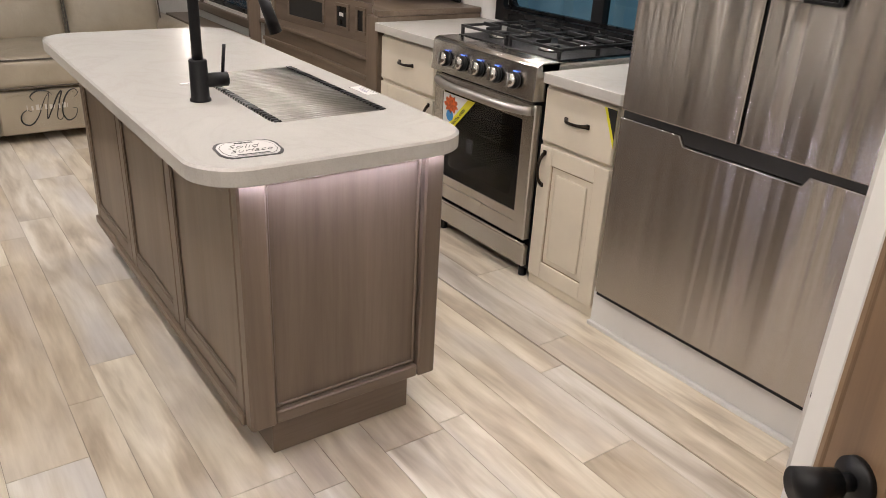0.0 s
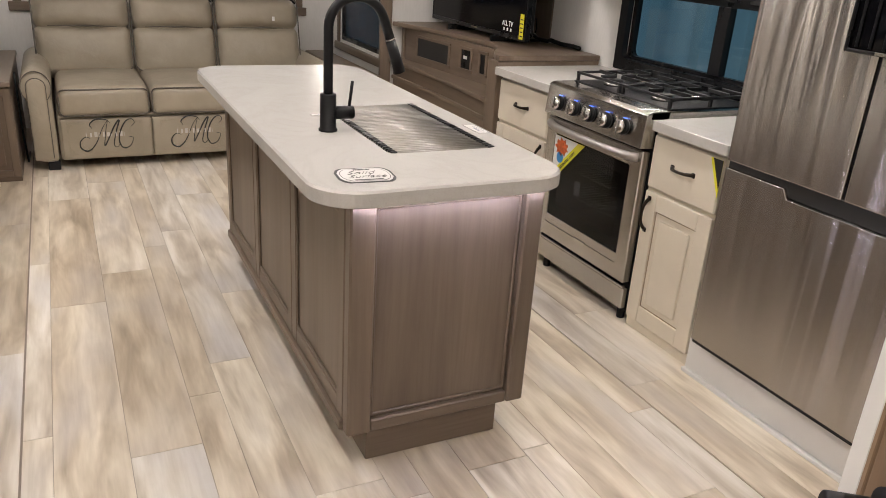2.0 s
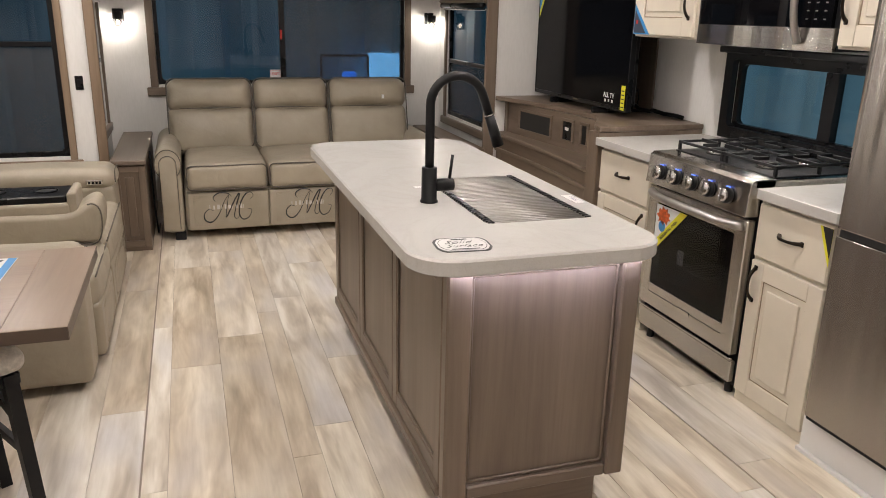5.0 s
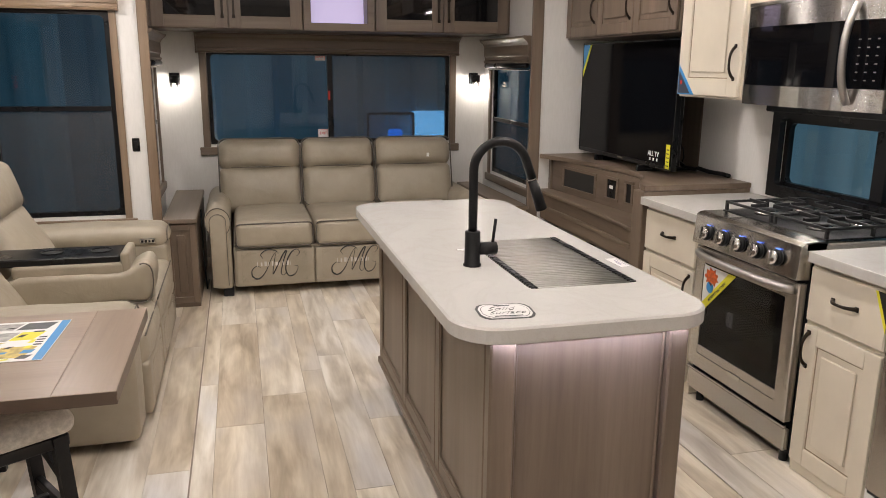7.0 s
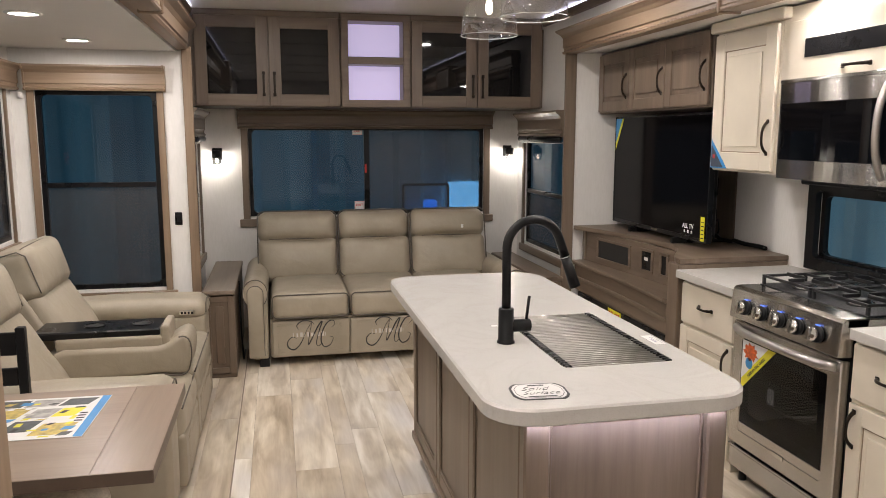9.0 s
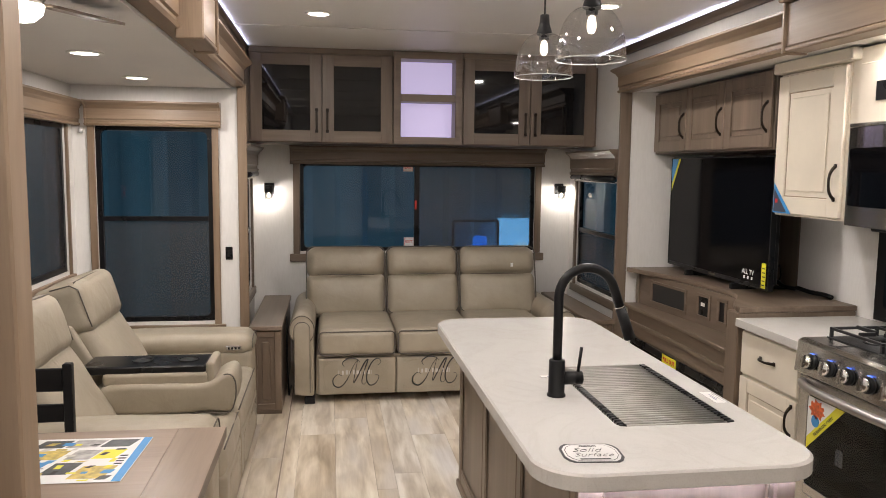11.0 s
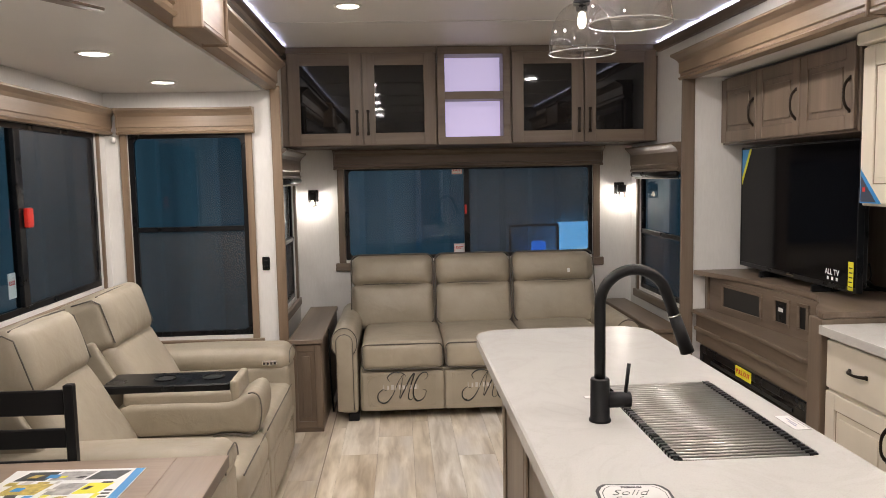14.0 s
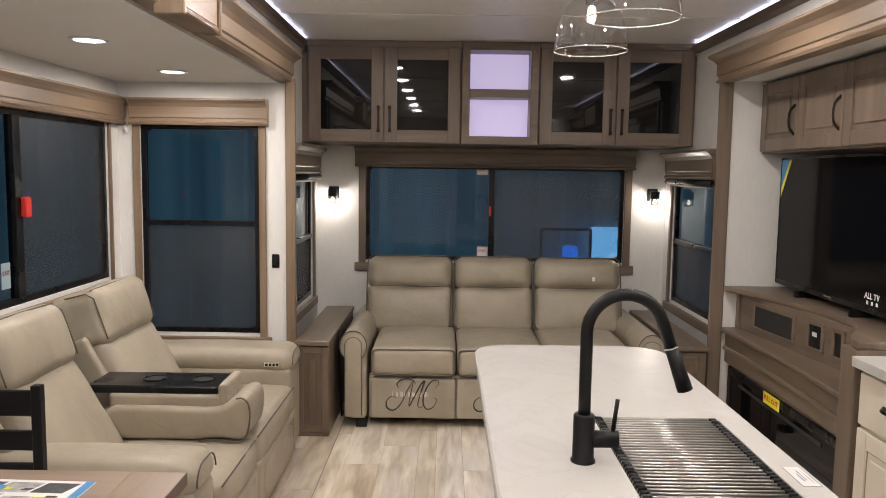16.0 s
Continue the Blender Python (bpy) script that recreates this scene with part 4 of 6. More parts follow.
def make_range():
    y0, y1 = 2.200, 2.908
    g = thing("gas_range", "stainless gas range with a lit knob panel", "range", (2.45, (y0 + y1) / 2, 0))
    X = 2.135
    bm = bmesh.new()
    ya, yb, za, zb, xc = y0 + 0.085, y1 - 0.085, 0.30, 0.70, X + 0.46
    for args in ((X + 0.03, SR - 0.08, y0, ya, 0.05, 0.885), (X + 0.03, SR - 0.08, yb, y1, 0.05, 0.885), (X + 0.03, SR - 0.08, ya, yb, 0.05, za), (X + 0.03, SR - 0.08, ya, yb, zb, 0.885), (xc, SR - 0.08, ya, yb, za, zb)):
        box(*args, 0, bm)
    part("body", bm, BLACK, g, "black enamel body with an oven cavity")
    part("drawer", box(X, X + 0.03, y0 + 0.004, y1 - 0.004, 0.065, 0.165, 0.005), STEEL_Y, g, "stainless bottom drawer")
    part("drawer_lip", box(X - 0.008, X + 0.01, y0 + 0.004, y1 - 0.004, 0.166, 0.178, 0.003), STEEL_Y, g)
    door = part("oven_door", ring("x", X - 0.01, X + 0.03, y0 + 0.004, y1 - 0.004, 0.19, 0.775, 0.075, 0.005), STEEL_Y, g, "stainless oven door")
    part("lower_plate", box(X - 0.009, X + 0.02, y0 + 0.078, y1 - 0.078, 0.262, 0.305, 0.002), STEEL_Y, door)
    part("pane", box(X - 0.006, X - 0.001, y0 + 0.076, y1 - 0.076, 0.304, 0.699), OVENGLASS, door, "smoked oven glass").visible_shadow = False
    part("mask", round_frame("x", X + 0.0, X + 0.004, y0 + 0.077, y1 - 0.077, 0.304, 0.698, 0.05, 0.02), INK, door, "black border behind the glass")
    part("badge", box(X - 0.0135, X - 0.0095, y0 + 0.30, y0 + 0.385, 0.245, 0.266, 0.002), CHROME, door, "small metal badge")
    for z in (0.42, 0.54, 0.60):
        bm = tube([(X + 0.05, ya + 0.01, z), (X + 0.44, ya + 0.01, z), (X + 0.44, yb - 0.01, z), (X + 0.05, yb - 0.01, z)], 0.004, 6, closed=True)
        for k in range(1, 16):
            yy = ya + 0.01 + (yb - ya - 0.02) * k / 16
            tube([(X + 0.05, yy, z), (X + 0.44, yy, z)], 0.0022, 5, bm)
        part("oven_rack", bm, CHROME, g, "wire oven rack", True)
    part("tag", box(X + 0.046, X + 0.048, yb - 0.16, yb - 0.115, 0.43, 0.50), PAPER, g, "white paper tag inside the oven")
    ym = (y0 + y1) / 2
    pts = [(X - 0.012 - 0.048 * (1 - abs(u) ** 4), ym + u * 0.325, 0.745) for u in [i / 10 - 1 for i in range(21)]]
    part("handle", tube(pts, 0.0185, 12), SATIN, door, "curved steel handle", True)
    # knob panel, slanted
    part("control_panel", prism([(X - 0.035, 0.79), (X + 0.06, 0.785), (X + 0.10, 0.935), (X - 0.005, 0.935), (X - 0.022, 0.925)], "y", y0, y1, 0.004), STEEL_Y, g, "slanted stainless knob panel")
    n = Vector((-0.965, 0, 0.13)).normalized()
    for k in range(5):
        yk = 2.318 + k * 0.118
        c = Vector((X - 0.029, yk, 0.853))
        kn = part("knob", cyl(c, c + n * 0.018, 0.034, 0.033, 24), BLACK, g, "black knob with a steel face", True)
        part("knob_face", cyl(c + n * 0.0182, c + n * 0.040, 0.029, 0.026, 24), CHROME, kn, "", True)
        grip = box(-0.006, 0.006, -0.007, 0.007, -0.027, 0.027, 0.002)
        bmesh.ops.transform(grip, matrix=Matrix.Translation(c + n * 0.045) @ pose(0, 0, 0, 0, 8, 0), verts=grip.verts)
        part("grip", grip, CHROME, kn)
        part("pilot_led", box(c.x - 0.006, c.x - 0.001, yk - 0.012, yk + 0.012, 0.888, 0.891), BLUELED, g, "blue light above the knob")
    # cooktop
    part("cooktop", box(X - 0.003, SR - 0.085, y0, y1, 0.900, 0.937, 0.006), STEEL_Y, g)
    part("well", box(X + 0.10, SR - 0.10, y0 + 0.02, y1 - 0.02, 0.9372, 0.941, 0.002), IRON, g, "black burner well")
    for bx in (2.36, 2.57):
        for by in (2.40, 2.735):
            b = part("burner", lathe([(0, 0), (0.055, 0), (0.052, 0.012), (0.036, 0.018), (0, 0.018)], (bx, by, 0.9412), 24), CHROME, g, "", True)
            part("cap", lathe([(0, 0.0185), (0.036, 0.0185), (0.036, 0.024), (0.030, 0.028), (0, 0.028)], (bx, by, 0.9412), 24), IRON, b, "", True)
    for a, b in ((y0 + 0.025, y0 + 0.345), (y0 + 0.355, y1 - 0.025)):
        bm = bmesh.new()
        zz = 0.985
        x0, x1 = X + 0.105, SR - 0.11
        for yy in (a + 0.008, b - 0.008):
            box(x0, x1, yy - 0.006, yy + 0.006, zz - 0.012, zz, 0.002, bm)
            for xx in (x0 + 0.008, (x0 + x1) / 2, x1 - 0.008):
                box(xx - 0.006, xx + 0.006, yy - 0.006, yy + 0.006, 0.941, zz - 0.012, 0.0, bm)
        for xx in (x0 + 0.006, (x0 + x1) / 2, x1 - 0.006):
            box(xx - 0.006, xx + 0.006, a + 0.014, b - 0.014, zz - 0.012, zz, 0.002, bm)
        for cx in (2.36, 2.57):
            cy = (a + b) / 2
            for dx, dy in ((1, 0), (-1, 0), (0, 1), (0, -1)):
                p, q = Vector((cx + dx * 0.028, cy + dy * 0.028, 0)), Vector((cx + dx * 0.095, cy + dy * 0.14, 0))
                lo, hi = Vector((min(p.x, q.x) - 0.005, min(p.y, q.y) - 0.005, 0)), Vector((max(p.x, q.x) + 0.005, max(p.y, q.y) + 0.005, 0))
                box(lo.x, hi.x, lo.y, hi.y, zz - 0.009, zz + 0.008, 0.002, bm)
        part("grate", bm, IRON, g, "cast-iron pan grate")
    for by in (y0 + 0.05, y1 - 0.05):
        part("foot", cyl((X + 0.05, by, 0), (X + 0.05, by, 0.05), 0.018), BLACK, g)
    return X


RX = make_range()


def corner_card(face, front, a, z, w, h, flip, mats, name, label, words=None):
    """A triangular corner sticker with a coloured edge band. flip: on which side its upright edge stands."""
    g = thing(name, label, "sticker", fpoint(face, front, 0, a, z))
    ax = "x" if face == "-x" else "y"
    s = 1 if flip > 0 else -1

    def tri(k, d0, d1, shift=0.0):
        out = [(a + s * shift, z - shift * 0.4), (a + s * (w * k), z - shift * 0.4), (a + s * shift, z - h * k)]
        return prism(out, ax, front - d1, front - d0)

    part("band", tri(1.0, 0.0005, 0.0011), mats[0], g)
    part("card", tri(0.78, 0.0013, 0.0018), mats[1], g)
    c = (a + s * w * 0.26, z - h * 0.2)
    if mats[2]:
        rad = min(w, h) * 0.16
        part("picture", prism([(c[0] + rad * (1.25 + 0.25 * math.cos(k * 2.4)) * math.cos(k * math.tau / 24), c[1] + rad * (1.0 + 0.25 * math.cos(k * 2.4)) * math.sin(k * math.tau / 24)) for k in range(24)], ax, front - 0.0026, front - 0.002), mats[2], g)
        part("picture", prism([(c[0] - s * rad * 0.2 + rad * 0.7 * math.cos(k * math.tau / 16), c[1] - h * 0.22 + rad * 0.7 * math.sin(k * math.tau / 16)) for k in range(16)], ax, front - 0.0026, front - 0.002), BLUE, g)
    if words:
        ang = -math.degrees(math.atan2(h, w))
        mid = (a + s * w * 0.45, z - h * 0.45)
        base = Matrix.Translation((front - 0.0016, mid[0], mid[1])) @ FACE_MX @ pose(0, 0, 0, 0, 0, -ang)
        part("lettering", text_mesh(words, 0.018, base, 0.0004), INK, g, "black words on the yellow band")


corner_card("-x", RX - 0.0062, 2.83, 0.697, 0.235, 0.235, -1, (YELLOW, PAPER, ORANGE), "oven_sticker", "triangular white and yellow sticker on the oven glass", "RESIDENTIAL OVEN")
corner_card("-x", FX - 0.0002, 1.80, 0.848, 0.062, 0.14, 1, (YELLOW, INK, None), "cabinet_sticker", "triangular yellow and dark sticker on the drawer")


def make_fridge():
    y0, y1, X = 0.865, 1.738, 2.09
    g = thing("refrigerator", "stainless three-door refrigerator on a white plinth", "refrigerator", (2.45, (y0 + y1) / 2, 0.165))
    part("body", box(X + 0.06, SR - 0.01, y0, y1, 0.168, 1.80, 0.004), BLACK, g, "dark case")
    ys = 1.275
    # freezer drawer with a scooped top edge
    zt = 0.848
    out = [(y0 + 0.002, 0.175), (y1 - 0.001, 0.175), (y1 - 0.001, zt), (1.485, zt), (1.465, zt - 0.032), (1.055, zt - 0.032), (1.035, zt), (y0 + 0.002, zt)]
    fz = part("freezer_drawer", prism(out, "x", X, X + 0.055, 0.003), STEEL_Z, g, "brushed steel freezer drawer")
    part("bottom_seal", box(X + 0.008, X + 0.06, y0 + 0.004, y1 - 0.004, 0.160, 0.1745), PLASTIC, fz, "dark seal")
    for a, b in ((y0 + 0.002, ys - 0.005), (ys + 0.005, y1 - 0.001)):
        part("fridge_door", box(X, X + 0.055, a, b, 0.873, 1.79, 0.005, None, 2), STEEL_Z, g, "brushed steel door")
    part("gap", box(X + 0.012, X + 0.058, y0 + 0.004, y1 - 0.004, 0.82, 0.872), INK, g, "dark finger gap")
    part("seam", box(X + 0.008, X + 0.058, ys - 0.0045, ys + 0.0045, 0.88, 1.785), PLASTIC, g, "dark seam between the doors")
    d = thing("fridge_tray", "glossy black organiser hung on the refrigerator doors", "tray", (X, 1.23, 1.30))
    part("back", box(X - 0.006, X - 0.001, 1.06, 1.385, 1.295, 1.56, 0.002), BGLASS, d)
    part("rim", ring("x", X - 0.018, X - 0.0065, 1.06, 1.385, 1.295, 1.56, 0.010, 0.003), PLASTIC, d)
    for k in range(7):
        part("rib", box(X - 0.012, X - 0.0065, 1.09 + k * 0.043, 1.098 + k * 0.043, 1.31, 1.54, 0.001), PLASTIC, d)
    part("lip", box(X - 0.024, X - 0.0185, 1.16, 1.28, 1.297, 1.306, 0.001), CHROME, d)


make_fridge()
pl = thing("fridge_plinth", "white plinth panel under the refrigerator", "plinth", (2.45, 1.31, 0))
part("panel", box(2.14, SR - 0.01, 0.86, 1.785, 0, 0.158, 0.003), WHITE, pl)
part("lip", box(2.122, 2.1395, 0.86, 1.785, 0, 0.018, 0.003), WHITE, pl)


def upper_cabinet(y0, y1, z0, z1, X, mat, doors, label, glaze=True, handle_sides=(), crown=None, stile=0.06):
    g = thing("wall_cabinet", label, "cabinet", ((X + SR) / 2, (y0 + y1) / 2, z0), group="wall cabinets")
    part("body", box(X + 0.021, SR - 0.002, y0, y1, z0, z1, 0.003), mat, g)
    w = (y1 - y0 - 0.02) / doors
    for k in range(doors):
        a, b = y0 + 0.01 + k * w + 0.003, y0 + 0.01 + (k + 1) * w - 0.003
        side = handle_sides[k] if handle_sides else -1
        hy = b - 0.03 if side > 0 else a + 0.03
        panel_door("cabinet_door", g, "-x", X, a, b, z0 + 0.012, z1 - 0.012, mat, mat, stile, True, (hy, z0 + 0.012 + min(0.16, (z1 - z0) * 0.5), 0.15, True), glaze)
    return g


upper_cabinet(2.985, 3.52, 1.437, 2.14, 2.325, CREAM, 1, "cream glazed wall cabinet beside the television", True, (-1,), stile=0.085)
part("crown", box(2.30, SR - 0.002, 2.93, 3.525, 2.14, 2.195, 0.006), CREAM, tagged(thing("cabinet_crown", "cream moulding above the wall cabinet", "trim", (2.5, 3.2, 2.14)), kind="structure"))
upper_cabinet(3.575, 5.035, 1.77, 2.185, 2.335, WOOD_Z, 3, "taupe oak wall cabinet with three doors over the television", False, (-1, -1, -1), stile=0.07)
upper_cabinet(1.76, 2.125, 1.437, 2.14, 2.325, CREAM, 1, "cream glazed wall cabinet beside the microwave", True, (1,), stile=0.075)
g = thing("microwave_cabinet", "cream cabinet with an open slot above the microwave", "cabinet", (2.5, 2.5, 1.87))
part("body", box(2.345, SR - 0.002, 2.13, 2.982, 1.858, 2.19, 0.003), CREAM, g)
part("flap", box(2.325, 2.3445, 2.14, 2.908, 1.866, 2.12, 0.004), CREAM, g)
part("slot", box(2.3215, 2.3248, 2.16, 2.80, 1.955, 2.035, 0.001), PLASTIC, g, "dark vent slot")
pull("-x", 2.325, 2.485, 1.90, 0.15, False, g)


def make_microwave():
    X, y0, y1, z0, z1 = 2.305, 2.14, 2.962, 1.425, 1.85
    g = thing("microwave", "stainless over-the-range microwave with a black window", "microwave", (2.5, 2.5, z0))
    part("body", box(X + 0.045, SR - 0.002, y0, y1, z0, z1, 0.004), BLACK, g)
    ym = (y0 + y1) / 2
    # bowed front
    def bow(y):
        u = (y - ym) / ((y1 - y0) / 2)
        return X + 0.03 * u * u

    def strip(a, b, lo, hi, d, n=14):
        out = [(bow(a + (b - a) * i / n) - d, a + (b - a) * i / n) for i in range(n + 1)]
        out += [(X + 0.046, b), (X + 0.046, a)]
        return prism(out, "z", lo, hi)

    part("front_plate", strip(y0, y1, z0, z0 + 0.085, 0.0), STEEL_Y, g, "stainless lower band")
    part("front_plate", strip(y0, y1, z1 - 0.088, z1, 0.0), STEEL_Y, g, "stainless upper band")
    part("front_plate", strip(y1 - 0.012, y1, z0 + 0.0855, z1 - 0.0885, 0.0, 4), STEEL_Y, g)
    part("window", strip(y0 + 0.19, y1 - 0.013, z0 + 0.086, z1 - 0.089, -0.003), BGLASS, g, "dark glass door window")
    part("control_panel", strip(y0 + 0.02, y0 + 0.189, z0 + 0.086, z1 - 0.089, -0.001, 6), BGLASS, g, "black keypad")
    for r in range(6):
        for c in range(3):
            yy, zz = y0 + 0.045 + c * 0.04, z0 + 0.115 + r * 0.03
            part("key", box(bow(yy) - 0.0012, bow(yy) + 0.0006, yy, yy + 0.011, zz, zz + 0.004), SATIN, g)
    pts = [(bow(y0 + 0.15) - 0.006 - 0.045 * (1 - abs(u) ** 2.5), y0 + 0.15, (z0 + z1) / 2 + u * 0.185) for u in [i / 8 - 1 for i in range(17)]]
    part("handle", tube(pts, 0.0145, 12), SATIN, g, "bowed steel handle", True)
    part("vent", box(X + 0.01, X + 0.0449, y0 + 0.02, y1 - 0.02, z1 + 0.001, z1 + 0.018, 0.003), STEEL_Y, g)

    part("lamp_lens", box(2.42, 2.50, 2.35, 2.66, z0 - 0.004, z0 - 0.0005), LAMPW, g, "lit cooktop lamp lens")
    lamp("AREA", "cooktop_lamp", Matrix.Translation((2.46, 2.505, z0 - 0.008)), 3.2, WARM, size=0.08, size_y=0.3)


make_microwave()


# ==== media console and television ====
def make_console():
    y0, y1 = 3.446, 5.028
    g = thing("media_console", "taupe oak media console with a curved top and open shelf", "console", (2.45, 4.24, 0))
    n = 32
    knots = ((3.446, 2.135), (3.52, 2.15), (3.62, 2.20), (3.74, 2.29), (3.86, 2.355), (4.00, 2.378), (4.18, 2.368), (4.45, 2.325), (4.70, 2.27), (5.028, 2.165))

    def front(y):
        """The front edge of the top: set back in the middle, swinging out at both ends."""
        for (p, a), (q, b) in zip(knots, knots[1:]):
            if y <= q + 1e-6:
                u = (y - p) / (q - p)
                return a + (b - a) * u
        return knots[-1][1]

    ys = [y0 + (y1 - y0) * i / n for i in range(n + 1)]
    smooth = [sum(front(min(y1, max(y0, y + k * 0.02))) for k in (-2, -1, 0, 1, 2)) / 5 for y in ys]

    def slab(edge, z0, z1, a=0, b=n, r=0.004):
        out = [(edge[i], ys[i]) for i in range(a, b + 1)] + [(SR - 0.003, ys[b]), (SR - 0.003, ys[a])]
        return prism(out, "z", z0, z1, r)

    top = part("top", slab(smooth, 0.938, 0.968, r=0.006), WOOD_Y, g, "curved taupe top")
    case = [2.26 + (4.95 - y) * 0.10 for y in ys]
    part("upper_case", slab(case, 0.715, 0.9375, 3, n - 1, 0), WOOD_Y, g)
    shelf = [2.145 + 0.03 * math.sin(math.pi * min(1, max(0, (y - 3.5) / 1.6))) + (0.11 * (1 - (y - y0 - 0.07) / 0.12) ** 2 if y < y0 + 0.19 else 0.0) for y in ys]
    part("shelf", slab(shelf, 0.688, 0.714, 2, n, 0.008), WOOD_Y, g, "open shelf with a rounded edge")
    part("lower_case", slab([max(v + 0.035, 2.19) for v in shelf], 0.50, 0.6875, 2, n, 0), WOOD_Y, g)
    part("moulding", slab([max(v + 0.02, 2.175) for v in shelf], 0.575, 0.60, 3, n, 0.004), WOOD_Y, g)
    part("side_panel", box(2.135, SR - 0.004, y0 + 0.004, y0 + 0.115, 0, 0.937, 0.004), WOOD_Z, g)
    part("side_panel", box(2.245, SR - 0.004, y1 - 0.045, y1, 0, 0.937, 0.004), WOOD_Z, g)
    part("base_case", box(2.21, SR - 0.004, y0 + 0.116, y1 - 0.046, 0.0, 0.499, 0.003), WOOD_Y, g)
    # framed compartments on the upper case: the open one is a black block in place of its shaded depth
    def recess(ya, yb, za, zb, mat, label):
        def f(y):
            return 2.26 + (4.95 - y) * 0.10

        part("recess", prism([(f(ya) - 0.003, ya), (f(yb) - 0.003, yb), (f(yb) + 0.02, yb), (f(ya) + 0.02, ya)], "z", za, zb), mat, g, label)
        for p, q, lo, hi in ((ya - 0.02, yb + 0.02, za - 0.018, za), (ya - 0.02, yb + 0.02, zb, zb + 0.018), (ya - 0.02, ya, za, zb), (yb, yb + 0.02, za, zb)):
            part("recess_edge", prism([(f(p) - 0.009, p), (f(q) - 0.009, q), (f(q) + 0.01, q), (f(p) + 0.01, p)], "z", lo + 0.0004, hi - 0.0004), WOOD_Y, g)

    recess(4.40, 4.80, 0.765, 0.885, INK, "flat black block for the open compartment's shade")
    recess(4.14, 4.245, 0.775, 0.89, PLASTIC, "black control panel")
    recess(3.975, 4.03, 0.775, 0.89, PLASTIC, "black switch plate")
    part("display", box(2.325, 2.3285, 4.17, 4.215, 0.835, 0.855), WHITE, g, "small pale display")
    part("bracket", box(2.24, 2.37, 3.665, 3.68, 0.716, 0.936, 0.003), WOOD_Z, g)
    return front


make_console()
fp = thing("electric_fireplace", "black electric fireplace set into the console", "fireplace", (2.2, 4.3, 0.10))
part("frame", ring("x", 2.192, 2.209, 3.63, 4.97, 0.06, 0.488, 0.045, 0.004), PLASTIC, fp)
part("pane", box(2.198, 2.2085, 3.675, 4.925, 0.105, 0.443), BGLASS, fp, "glossy black glass")
part("vent", box(2.194, 2.1975, 3.80, 4.80, 0.40, 0.42, 0.001), INK, fp)
lab = thing("pull_out_label", "yellow label with red words on the fireplace", "label", (2.19, 4.33, 0.425))
part("card", box(2.187, 2.1915, 4.235, 4.43, 0.425, 0.487, 0.001), YELLOW, lab)
part("lettering", text_mesh("PULL OUT", 0.036, Matrix.Translation((2.1865, 4.3325, 0.457)) @ FACE_MX, 0.0012), RED, lab, "red words PULL OUT")


